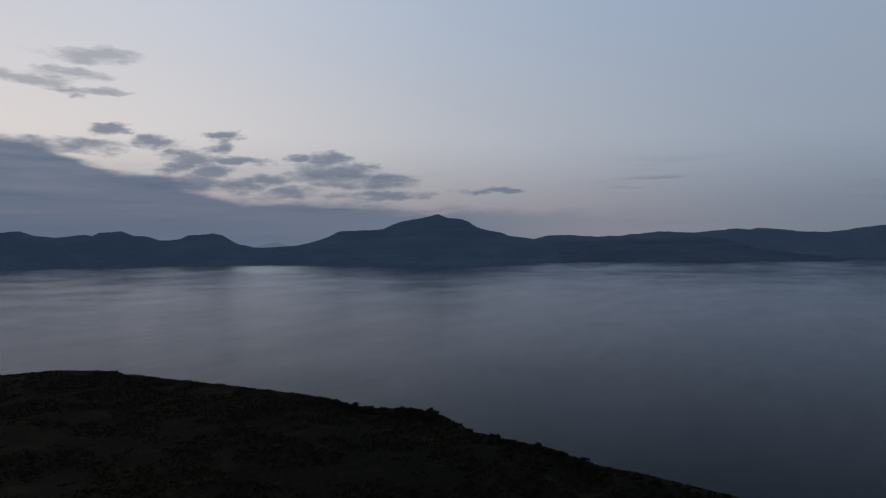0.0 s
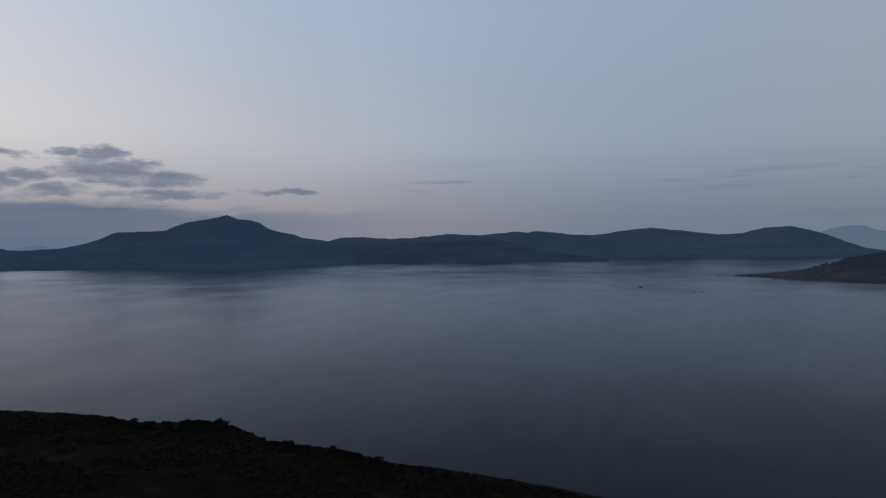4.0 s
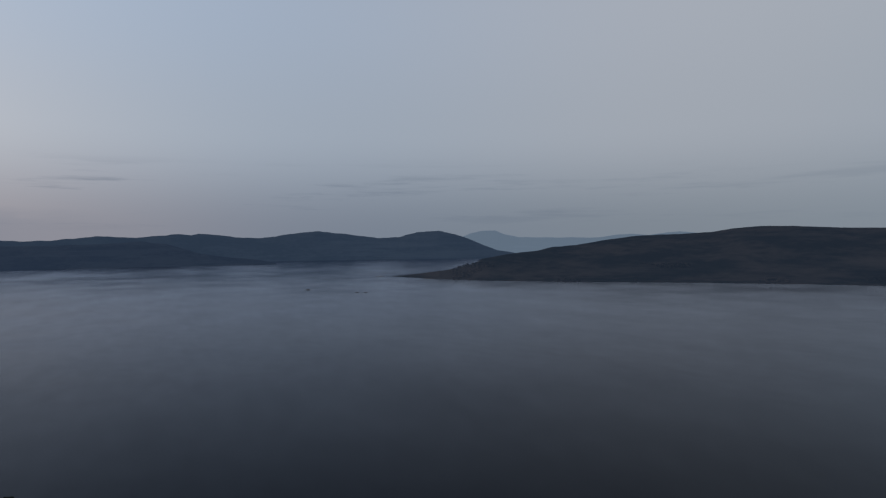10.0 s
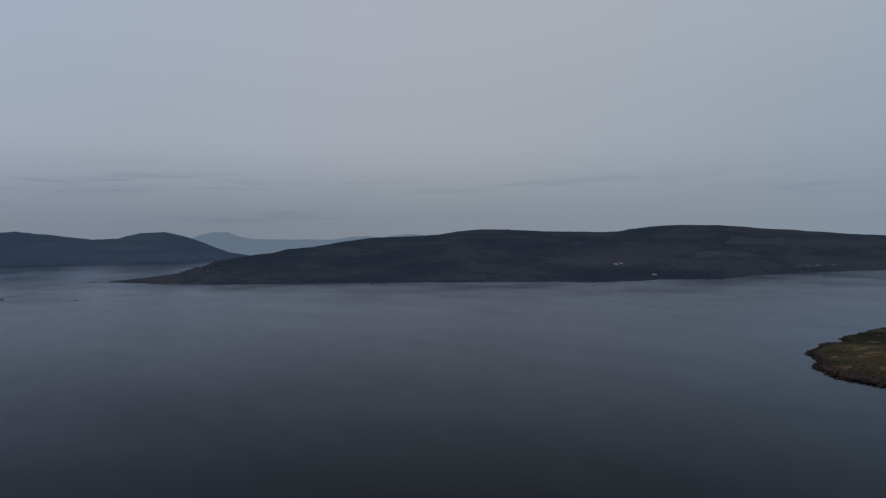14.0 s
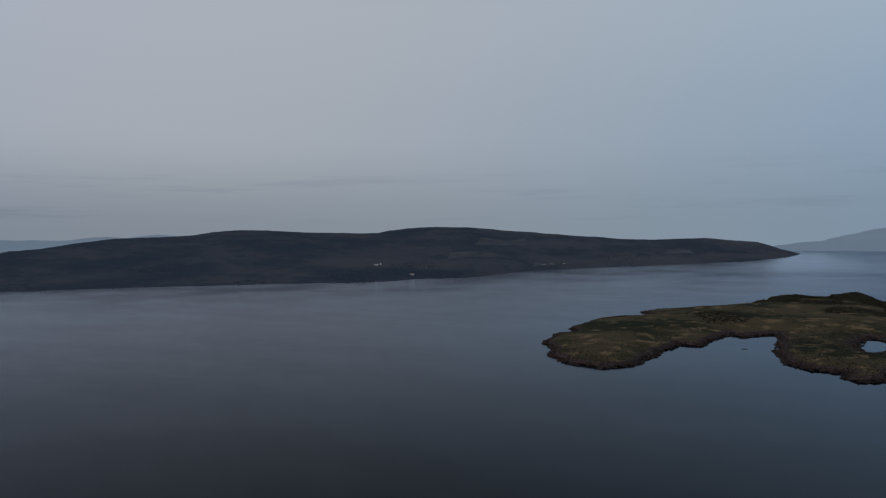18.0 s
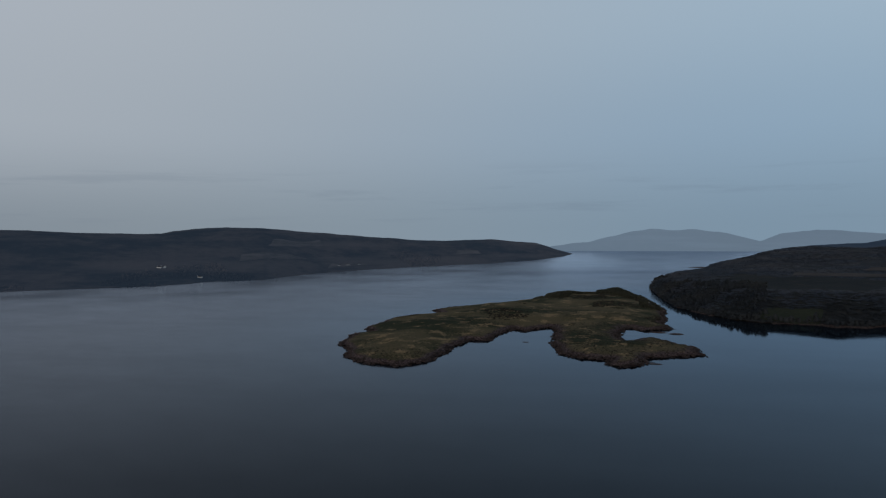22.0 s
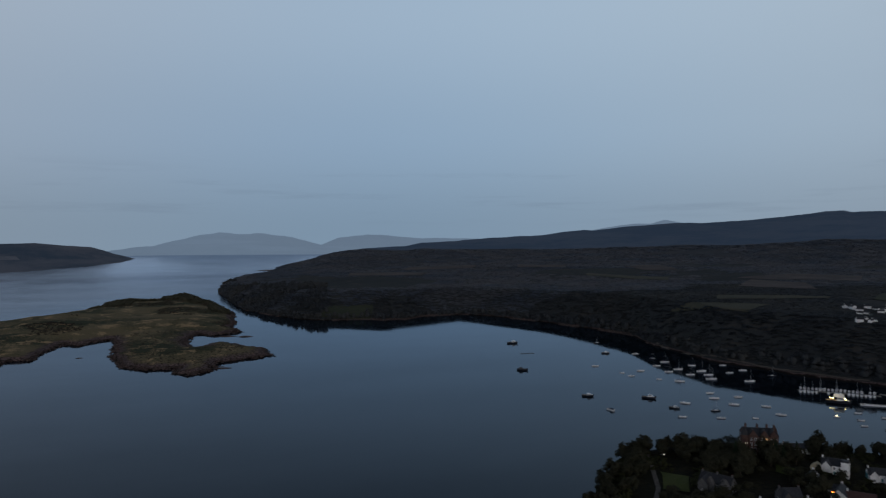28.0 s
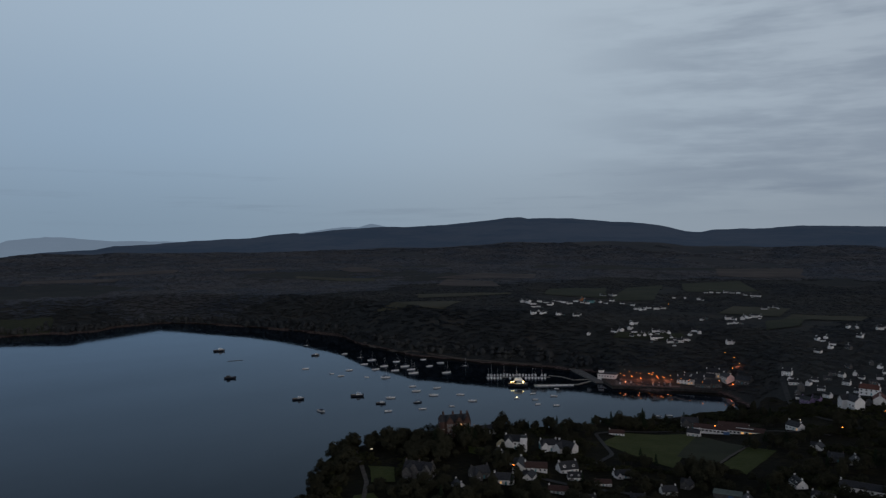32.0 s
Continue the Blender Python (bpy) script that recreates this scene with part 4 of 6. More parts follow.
# ---- the red hotel on the cliff ----
def hotel():
    base = new("hotel")
    tagged(base, "big red sandstone hotel with gables and a pointed turret", "hotel")
    L, W, H = 21.0, 13.0, 12.5
    part("wall", box(L, W, H + 2, 0, 0, -2), SANDSTONE, base)
    for side in (-1, 1):
        r = part("roof_slope", box(L + 0.6, 8.0, 0.2), SLATE, base)
        r.matrix_local = pose(0, side * 3.3, H + 2.1, -side * 33, 0, 0)
    for x in (-L / 2 + 0.3, L / 2 - 0.3):
        part("gable", prism([(-W / 2, H), (W / 2, H), (0, H + 4.9)], 0.6, m=pose(x, 0, 0, 0, 0, 90)), SANDSTONE, base)
    for x in (-5.2, 1.6, 7.4):
        g = part("front_gable", prism([(-2.7, -2), (2.7, -2), (2.7, H + 0.6), (0, H + 4.4), (-2.7, H + 0.6)], 1.8, m=pose(x, -W / 2 - 0.5, 0)), SANDSTONE, base)
        part("finial", tube((x, -W / 2 - 0.5, H + 4.2), (x, -W / 2 - 0.5, H + 5.4), 0.16, 0.05), CONCRETE, g)
        for side in (-1, 1):
            rs = part("gable_roof", box(4.9, 6.0, 0.18), SLATE, g)
            rs.matrix_local = pose(x + side * 1.45, -W / 2 + 2.9, H + 2.5, 0, side * 54, 0)
        for fl in range(4):
            for dx in (-1.1, 1.1):
                window(g, 1.1, 1.7, pose(x + dx, -W / 2 - 1.43, 1.8 + fl * 3.1), lit=(fl, x, dx) in ((3, 1.6, 1.1), (2, 7.4, -1.1)))
    for x in (-9.3, -1.8, 4.5, 9.8):
        for fl in range(4):
            window(base, 0.95, 1.6, pose(x, -W / 2 - 0.03, 1.8 + fl * 3.1), lit=(x, fl) == (4.5, 3))
    for y in (-4, 0, 4):
        for fl in range(4):
            for side in (-1, 1):
                window(base, 1.0, 1.6, pose(side * (L / 2 + 0.03), y, 1.8 + fl * 3.1, 0, 0, 90 * side))
    t = part("turret", tube((-L / 2, -W / 2, -2), (-L / 2, -W / 2, H + 1.5), 2.3, 2.3, 12), SANDSTONE, base)
    part("turret_roof", tube((-L / 2, -W / 2, H + 1.5), (-L / 2, -W / 2, H + 6.5), 2.6, 0.08, 12), SLATE, t)
    for x, y in ((-8, 1.5), (-1, 0.5), (5, 0.5), (9, -1.5)):
        ch = part("chimney", box(1.0, 1.9, 4.2, x, y, H + 2.2), SANDSTONE, base)
        for dy in (-0.6, 0, 0.6):
            part("chimney_pot", tube((x, y + dy, H + 6.4), (x, y + dy, H + 7.0), 0.16, 0.13), TILE, ch)
    part("conservatory", box(7, 4, 3.4, 5.5, -W / 2 - 3.4, -1), WHITE, base, "white glazed conservatory")
    part("conservatory_roof", box(7.3, 4.3, 0.9, 5.5, -W / 2 - 3.4, 2.4, top=0.7), WHITE, base)
    return base


place(hotel(), facing(158.9, 424, -14, lift=-1.5, size=0.84))
wing_house = house("long low white building with a pale roof edge", 18, 7, 3.2, 2.4, RENDER_WHITE, SLATE, chimneys=1)
place(wing_house, facing(161.4, 436, -20, size=0.82))
HOMES += [(158.9, 424), (161.4, 436)]


# ---- the school by the playing field ----
def school():
    base = new("school")
    tagged(base, "long low school with brown roofs and lit windows", "school")
    for x, y, l, w in ((-14, 0, 26, 11), (12, 5, 30, 12), (2, 16, 24, 10)):
        wall = part("block", prism([(-w / 2, -2), (w / 2, -2), (w / 2, 3.4), (0, 5.6), (-w / 2, 3.4)], l, m=pose(x, y, 0, 0, 0, 90)), RENDER_WHITE, base)
        for side in (-1, 1):
            rs = part("roof_slope", box(l + 0.6, math.hypot(w / 2, 2.2) + 0.6, 0.18), BROWN, wall)
            rs.matrix_local = pose(x, y + side * (w / 4 + 0.1), 4.5, -side * math.degrees(math.atan2(2.2, w / 2)), 0, 0)
        for k in range(int(l / 3)):
            wx = x - l / 2 + (k + 0.5) * 3
            window(wall, 2.0, 1.3, pose(wx, y - w / 2 - 0.03, 1.9), lit=(k in (4, 6, 7, 9) and x > 0), bars=False)
    part("roof_light", box(13, 0.8, 0.35, 12, 2.0, 4.9), WHITE, base, "long white roof light")
    part("entrance", box(4.5, 3.0, 3.0, -1, -6.4, -0.5), BLUE_PAINT, base, "blue-painted entrance")
    return base


place(school(), facing(180.2, 512, 6, size=0.82))
HOMES += [(180.2, 512), (178.6, 505), (181.8, 505)]
near_white = house("white house beside the playing field", 10, 7, 3.4, 2.8, RENDER_WHITE, SLATE)
place(near_white, facing(177.7, 498, 10, size=0.82))
stone_villa = house("grey stone villa behind the playing field", 14, 8.5, 5.4, 3.8, STONE, SLATE, floors=2, wing=3.0)
place(stone_villa, facing(177.4, 530, -8, size=0.82))
lit_gable = house("white gabled house with a bright lamp", 12, 7.5, 3.2, 3.2, RENDER_WHITE, SLATE, lit=(2,))
place(lit_gable, facing(184.7, 518, 40, size=0.82))
long_white = house("long white low house by the road", 24, 7.5, 3.0, 2.6, RENDER_WHITE, SLATE, chimneys=2)
place(long_white, facing(189.0, 384, 5, size=0.82))
flat = new("shed")
tagged(flat, "low shed with a flat grey-green roof", "shed")
part("wall", box(15, 8, 4.0, 0, 0, -1.2), STONE, flat)
part("roof", box(15.8, 8.8, 0.25, 0, 0, 2.8), plain("green_roof_felt", (0.10, 0.13, 0.11), (0.16, 0.19, 0.16), 0.5, 0.8), flat)
part("door", box(3.0, 0.1, 2.4, 2, -4.06, 0), BLUE_PAINT, flat)
place(flat, facing(180.1, 357, 4, size=0.82))
HOMES += [(177.7, 498), (177.4, 530), (184.7, 518), (189, 384), (180.1, 357)]

# ---- the upper town ----
F = house("white two-storey terrace house with slate roof", 12, 7.5, 5.2, 3.0, RENDER_WHITE, SLATE, floors=2, far=True)
G = house("pale harled house with a slate roof", 11, 7.5, 3.2, 3.0, RENDER_WHITE, SLATE, far=True)
H_ = house("grey stone terrace house with slate roof", 13, 7.5, 5.2, 3.0, STONE, SLATE, floors=2, far=True)
fill([F, G, H_], "184.2:718 184.6:691 185.1:675 186:699 186.4:676 186.8:705 186.8:650 185:648 188.1:747 188.5:726 188.9:715 189.6:701 188:695 188.7:674 187.1:721 187.7:718 190:753 189.5:762 190:716 "
     "187.9:614 189.3:626 187:814 186.5:841 188.1:815 180.5:847 184.4:704 184.9:660 185.6:690 190.4:735 191:690 191.5:640", "houses of the upper town", 20, rnd, (0.6, 0.8))
red = house("house with a red tiled roof", 14, 8, 5.0, 3.2, RENDER_WHITE, TILE, floors=2, far=True)
fill([red], "189.4:670 190:629", "red-roofed houses", 10, rnd)
lilac = house("lilac-painted house with a slate roof", 13, 8, 5.2, 3.0, LILAC, SLATE, floors=2, far=True)
fill([lilac], "185.5:620 186.1:628", "lilac houses", 15, rnd, (0.7, 0.75))
gables = house("tall white house with paired gables", 14, 8, 7.0, 3.6, RENDER_WHITE, SLATE, floors=2, wing=4, far=True)
fill([gables], "188.4:602", "tall white houses", 70, rnd)

# ---- villages on the hillside beyond the harbour ----
J = house("white hillside house with a slate roof", 14, 8, 3.6, 2.8, RENDER_WHITE, SLATE, far=True, chimneys=1)
K = house("white two-storey hillside house", 13, 8, 5.2, 2.8, RENDER_WHITE, SLATE, floors=2, far=True, chimneys=1)
fill([J, K], "164.5:1070 165:1055 165.4:1046 165.9:1079 166.4:1070 166.9:1055 167.4:1100 167.8:1085 168.3:1076 168.8:1115 169.3:1100 169.7:1088 170.2:1127 170.7:1115 171.1:1106 171.6:1151 171:1220 171.8:1241 172.4:1115 173.2:1094 "
     "173.4:1049 173.8:1037 174.4:1064 175:1055 175.5:1064 176.3:1244 177.1:1250 178.1:1232 178.6:1361 179:1373 179.5:1382 180:1391 180.5:1376 180.9:1376 181.4:1334 181.9:1322 182.3:1325", "houses of the hill village", 0, rnd, (0.60, 0.84))
fill([J, K], "182.7:1091 183:1106 183.6:1100 180.2:980 180.7:938 181.2:983 181.6:1001 182:1010 182.4:1016 180.3:932 165.4:1013 165.8:1019 166.7:1043 165.4:956 166.1:956 167.4:953 168.8:953 169.8:884 171.8:875 172.3:878 "
     "173.1:905 173.4:908 173:887 173.3:872 173.7:863 174.1:863 174.5:866 174.9:875 175.4:878 175.9:872 175.2:857 174.8:854 176:848 176.4:851 176.7:851 177.1:854 177.8:884 178.1:878 178.3:959 180.3:848 186.7:857 187.1:826 188.1:820 188.8:869 186.2:796 190:916 188.6:924 188.1:923", "houses of the lower village", 0, rnd, (0.60, 0.84))
orange_house = house("orange-painted hillside house with slate roof", 14, 8, 3.6, 2.8, ORANGE_PAINT, SLATE, far=True, chimneys=1)
fill([orange_house], "169.3:1124", "painted houses", 0, rnd)
teal_house = house("teal-painted hillside house with slate roof", 15, 8, 3.6, 2.8, TEAL, SLATE, far=True, chimneys=1)
fill([teal_house], "169.8:1109", "painted houses", 0, rnd)
# smaller houses and sheds crowded between them
N_ = house("small white cottage among the village gardens", 8, 6, 2.6, 2.4, RENDER_WHITE, SLATE, far=True, chimneys=1)
O_ = house("small grey outbuilding with a slate roof", 7, 5, 2.4, 2.0, STONE, SLATE, far=True, chimneys=0)
near_by = [(a + rnd.uniform(0.18, 0.42) * rnd.choice((-1, 1)), b + rnd.uniform(-16, 16)) for a, b in HOMES if 840 < b < 1400 and rnd.random() < 0.55]
fill([N_, N_, O_], " ".join("%.2f:%.0f" % w for w in near_by), "cottages of the hill village", 0, rnd, (0.6, 0.9))
# farms across the sound and on the island
M_ = house("white farmhouse on the far moor", 20, 9, 5.0, 3.4, RENDER_WHITE, SLATE, floors=2, far=True, chimneys=2)
fill([M_], "78.5:3111 78.9:3126 81.4:2958 92.1:3693 92.8:3720 93.7:3765", "farmhouses across the sound", 0, rnd, (0.8, 1.0))

# ---- harbour front ----
def draped(name, corners, mat, label, category, lift=0.35, nu=14, nv=8, kind="structure", wobble=2.2):
    """A patch between four heading:distance corners that follows the ground."""
    c = [tuple(float(v) for v in w.split(":")) for w in corners.split()]
    u, v = np.meshgrid(np.linspace(0, 1, nu), np.linspace(0, 1, nv))
    P = [np.array([r * math.sin(radians(a)), r * math.cos(radians(a))]) for a, r in c]
    xy = [P[0][k] * (1 - u) * (1 - v) + P[1][k] * u * (1 - v) + P[2][k] * u * v + P[3][k] * (1 - u) * v for k in (0, 1)]
    wob = wobble * rough(xy[0], xy[1], 14 * wobble, 3, 77)
    edge = np.minimum(np.minimum(u, 1 - u), np.minimum(v, 1 - v)) < 1e-6
    xy[0], xy[1] = xy[0] + wob * edge, xy[1] + wob * edge
    az, r = np.degrees(np.arctan2(xy[0], xy[1])) % 360, np.hypot(xy[0], xy[1])
    z = np.vectorize(ground_z)(az, r) + lift
    ob = grid_mesh(name, nv, nu, np.stack([xy[0], xy[1], z], -1), mat)
    return tagged(ob, label, category, kind=kind)


def ribbon(name, way_points, width, mat, label, category, lift=0.4):
    """A road or path over the ground along heading:distance points."""
    c = [tuple(float(v) for v in w.split(":")) for w in way_points.split()]
    pts = np.array([[r * math.sin(radians(a)), r * math.cos(radians(a))] for a, r in c])
    t = np.linspace(0, len(pts) - 1, 12 * (len(pts) - 1) + 1)
    x, y = (np.interp(t, np.arange(len(pts)), pts[:, k]) for k in (0, 1))
    for _ in range(4):
        x[1:-1], y[1:-1] = (x[:-2] + 2 * x[1:-1] + x[2:]) / 4, (y[:-2] + 2 * y[1:-1] + y[2:]) / 4
    dx, dy = np.gradient(x), np.gradient(y)
    n = np.hypot(dx, dy)
    offs = np.array([-0.5, -0.17, 0.17, 0.5]) * width
    px, py = x[None] - offs[:, None] * (dy / n)[None], y[None] + offs[:, None] * (dx / n)[None]
    z = np.vectorize(ground_z)(np.degrees(np.arctan2(px, py)) % 360, np.hypot(px, py)) + lift
    ob = grid_mesh(name, 4, len(t), np.stack([px, py, z], -1), mat)
    return tagged(ob, label, category, kind="structure")


draped("ground_playing_field", "170.6:444 172.5:488 178.2:506 176.2:402", LAWN, "mown green playing field", "sports field")
draped("ground_court", "176.4:430 178.0:498 181.4:468 179.4:414", COURT, "dark all-weather sports pitch", "sports pitch", 0.5)
draped("ground_grass_bank", "179.6:414 181.6:466 183.4:452 181.6:398", LAWN, "grass beside the pitch", "grass", 0.3)
ribbon("path_pitch_edge", "179.3:412 180.4:440 181.6:468", 1.8, GRAVEL, "pale path along the pitch", "path", 0.62)
draped("ground_lawn", "151.9:348 151.9:374 153.8:368 154.0:346", LAWN, "mown lawn beside the cliff track", "lawn")
draped("ground_lawn_2", "149.8:300 150.6:332 152.2:334 153.4:300", LAWN, "grass knoll by the cliff track", "lawn")
draped("ground_hotel_lawn", "160.2:392 160.0:404 162.0:402 161.8:388", LAWN, "small lawn below the hotel", "lawn")
ribbon("path_cliff_track", "151.4:322 151.5:334 151.7:349 151.4:367 151.2:383 150.9:398 150.9:412", 2.2, GRAVEL, "gravel track along the wooded cliff top", "path")
ribbon("road_town", "168.5:390 170.2:395 171.6:420 171.0:440 170.2:470 172.5:494 176:512 180:522 184:512 187:500", 2.6, ASPHALT, "narrow town street", "road")
ribbon("road_near", "164:362 168:354 172:350 177:342 183:340 190:352", 3.6, ASPHALT, "narrow town street between bungalows", "road")
ribbon("road_upper", "183.7:760 183.8:718 184.2:660 184.6:615 185.6:565 188:540", 4.2, ASPHALT, "street climbing through the upper town", "road")
ribbon("road_hill", "179.3:850 179.7:810 180.2:796 180.7:780 180.9:761 180.2:750 180.4:728", 5.0, ASPHALT, "lamplit road up from the harbour", "road")
ribbon("road_village", "155.8:1193 160:1200 163.6:1205 168:1180 172:1150 176:1120", 4.0, GRAVEL, "pale road across the fields", "road", 1.0)
ribbon("path_shore", "151.6:1035 152.8:984 155.5:932 158.3:898 161:868 163.3:854 166:842", 3.0, GRAVEL, "pale track along the shore of the bay", "path", 0.9)
# open land: heading and distance of its corners, ground, label
FIELDS = [
    ("152.6:1103 157.4:1091 159.5:1082 158.3:1010", PASTURE, "pale green pasture above the woods"),
    ("171.5:1160 172.6:1442 175.2:1514 174.8:1190", MEADOW, "dark green pasture by the village"),
    ("177.1:1367 176.8:1580 181.2:1715 182.3:1433", MEADOW, "broad green pasture behind the village"),
    ("157.4:1454 158.4:1694 162.2:1565 162.9:1373", BRACKEN, "brown rough grazing"),
    ("156.0:1130 156.0:1202 163.3:1208 163.3:1184", PASTURE, "pale strip of pasture"),
    ("140.8:2240 140.6:2370 144.6:2330 144.6:2235", BRACKEN, "pale strip of moor on the plain"),
    ("146.4:1919 146.4:1994 152.4:1799 152.4:1712", PASTURE, "long pale strip of grass"),
    ("151.2:2027 149.2:2183 151.9:2312 153.1:2063", BRACKEN, "brown bracken slope"),
    ("124.3:1391 124.9:1457 128.9:1445 128.5:1340", MEADOW, "dark green field above the shore"),
    ("183.0:890 183.0:974 185.3:1016 185.3:932", MEADOW, "green pasture beside the houses"),
    ("171.5:857 171.9:872 177.1:874 177.5:851", MEADOW, "green gardens below the village"),
    ("157.4:1739 161.1:1856 165.6:1808 165.6:1619", BRACKEN, "broad brown grazing behind the woods"),
    ("179.4:1826 179.4:2228 185.3:2261 185.3:1826", BRACKEN, "broad brown moor behind the village"),
    ("179.5:1030 180.5:1130 184.5:1110 183.7:1020", PASTURE, "green pasture by the houses"),
    ("184.0:1000 184.6:1050 189.5:1040 189.0:990", PASTURE, "green pasture on the slope"),
    ("127.0:2000 127.4:2130 133.5:2120 133.0:2010", BRACKEN, "pale clearing among the woods"),
    ("131.5:2250 132.0:2370 137.5:2380 137.0:2260", BRACKEN, "brown moor clearing"),
    ("166.0:1200 166.5:1330 171.0:1420 171.2:1180", MEADOW, "dusky green meadow behind the hill village"),
]
for k, (corners, ground_, label) in enumerate(FIELDS):
    draped("ground_field_%d" % (k + 1), corners, ground_, label, "field", 1.2, 30, 16, wobble=11.0)
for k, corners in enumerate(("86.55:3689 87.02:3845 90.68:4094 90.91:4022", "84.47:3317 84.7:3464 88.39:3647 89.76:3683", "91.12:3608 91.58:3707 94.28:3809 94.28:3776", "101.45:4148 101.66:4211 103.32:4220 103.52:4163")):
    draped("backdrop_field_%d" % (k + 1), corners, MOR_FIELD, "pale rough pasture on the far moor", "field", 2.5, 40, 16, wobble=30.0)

quay = new("quay")
tagged(quay, "concrete quay and sea wall with a car park on top", "quay", kind="structure")
bm = bmesh.new()
ring = [spot(a, r, 0) for a, r in ((170.4, 800), (170.9, 752), (171.6, 727), (175, 728), (179.4, 728), (180.1, 745), (178.6, 775), (174, 785))]
lo_, hi_ = [bm.verts.new((v.x, v.y, -5)) for v in ring], [bm.verts.new((v.x, v.y, 3.0)) for v in ring]
bm.faces.new(hi_[::-1])
for k in range(len(ring)):
    n_ = (k + 1) % len(ring)
    bm.faces.new((lo_[k], hi_[k], hi_[n_], lo_[n_]))
bmesh.ops.recalc_face_normals(bm, faces=bm.faces)
part("sea_wall", bm, SEA_WALL, quay)
bm = bmesh.new()
bm.faces.new([bm.verts.new((v.x * 0.998 + 0.9, v.y * 0.998, 3.03)) for v in [spot(a, r, 0) for a, r in ((171.9, 761), (171.9, 733), (176.8, 735), (176.6, 764))]][::-1])
bmesh.ops.recalc_face_normals(bm, faces=bm.faces)
part("car_park", bm, plain("worn_asphalt", (0.075, 0.072, 0.070), (0.11, 0.106, 0.102), 0.25, 0.9, bump=0.2), quay, "worn asphalt car park")
pier = new("pier")
tagged(pier, "sloping concrete slipway and pier", "pier", kind="structure")
bm = bmesh.new()
ring = [spot(a, r, 0) for a, r in ((168.2, 826), (169.0, 826), (171.0, 752), (170.3, 752))]
vs = [bm.verts.new((v.x, v.y, z)) for z in (-4.0, 1.7) for v in ring]
for f in ((3, 2, 1, 0), (4, 5, 6, 7), (0, 1, 5, 4), (1, 2, 6, 5), (2, 3, 7, 6), (3, 0, 4, 7)):
    bm.faces.new([vs[k] for k in f])
bmesh.ops.recalc_face_normals(bm, faces=bm.faces)
part("slab", bm, CONCRETE, pier)


def harbour_building():
    base = new("harbour_building")
    tagged(base, "long white harbour building with a small lantern tower", "building")
    part("wall", box(20, 9, 6.6, 0, 0, -2), RENDER_WHITE, base)
    part("roof", box(20.6, 9.6, 0.9, 0, 0, 4.6, top=0.93), SLATE, base)
    t = part("tower", box(5, 5, 2.6, -7, 0, 5.4), RENDER_WHITE, base)
    part("tower_roof", box(5.6, 5.6, 1.4, -7, 0, 8.0, top=0.2), SLATE, t)
    for x in range(-8, 10, 3):
        for z in (2.4,):
            window(base, 1.1, 1.2, pose(x, -4.53, z), bars=False)
    return base


place(harbour_building(), facing(171.25, 768, 12, z=3.0))
HOMES.append((171.25, 768))
W1 = house("harbour-front house with a slate roof", 13, 8, 5.0, 3.2, RENDER_WHITE, SLATE, floors=2, far=True, lit=(0, 2))
W2 = house("grey harbour-front store with slate roof", 15, 9, 4.0, 3.2, STONE, SLATE, floors=1, far=True)
for (src, az, r, tr) in ((W1, 177.0, 752, 5), (W2, 178.4, 742, 10)):
    place(src, facing(az, r, tr, z=3.0))
for src, az, r, tr in ((W1, 177.5, 757, -8), (W1, 178.0, 750, 12), (W2, 179.1, 745, -6), (W2, 179.7, 773, 20), (W1, 179.1, 770, 0), (W1, 180.1, 757, 60), (W2, 178.7, 762, 8), (W2, 181.3, 742, 30)):
    copy_thing(src, facing(az, r, tr, z=max(3.0, ground_z(az, r))))
HOMES += [(177.0, 752), (178.4, 742), (179.1, 745), (179.7, 773), (180.1, 757)]


# ---- lamps ----
def street_lamp(bulb, label, group):
    base = new("street_lamp")
    tagged(base, label, "lamp", group)
    part("pole", tube((0, 0, -0.3), (0, 0, 7.2), 0.09, 0.06), SEA_WALL, base)
    part("arm", tube((0, 0, 7.15), (1.3, 0, 7.4), 0.05, 0.04), ALLOY, base)
    part("bulb", box(0.7, 0.45, 0.25, 1.5, 0, 7.2, top=0.8), bulb, base, "glowing bulb")
    part("hood", box(1.0, 0.6, 0.1, 1.5, 0, 7.48), SEA_WALL, base)
    return base


lamp = street_lamp(SODIUM, "lit orange street lamp on a steel pole", "harbour lamps")
place(lamp, facing(172.8, 770, 0, z=3.0))
for az, r in ((173.7, 760), (174.5, 755), (175.9, 757), (175.1, 741), (176.7, 748), (179.5, 742), (172.6, 745), (173.9, 735), (174.3, 762), (177.3, 738), (172.2, 757), (173.2, 742), (174.9, 750), (175.5, 746), (176.2, 738), (173.5, 769), (174.8, 768), (178.3, 733)):
    copy_thing(lamp, facing(az, r, rnd.uniform(0, 180), z=3.0))
for az, r in ((180.4, 770), (179.9, 810), (180.5, 794), (180.9, 776), (180.5, 728), (175.8, 1062), (190.2, 566), (187.6, 494), (179.4, 499), (163.5, 353)):
    copy_thing(lamp, facing(az, r, rnd.uniform(0, 180)))
pale = street_lamp(COOL, "lit pale street lamp on a steel pole", "pale lamps")
place(pale, facing(151.9, 380))
for az, r in ((157.9, 411), (184.9, 515), (172.5, 765)):
    copy_thing(pale, facing(az, r, 30))


def glow_lamp(name, az, r, z, power, col):
    l = new(name, bpy.data.lights.new(name, "POINT"))
    l.data.energy, l.data.color, l.data.shadow_soft_size = power, col, 0.8
    l.location = spot(az, r, z)


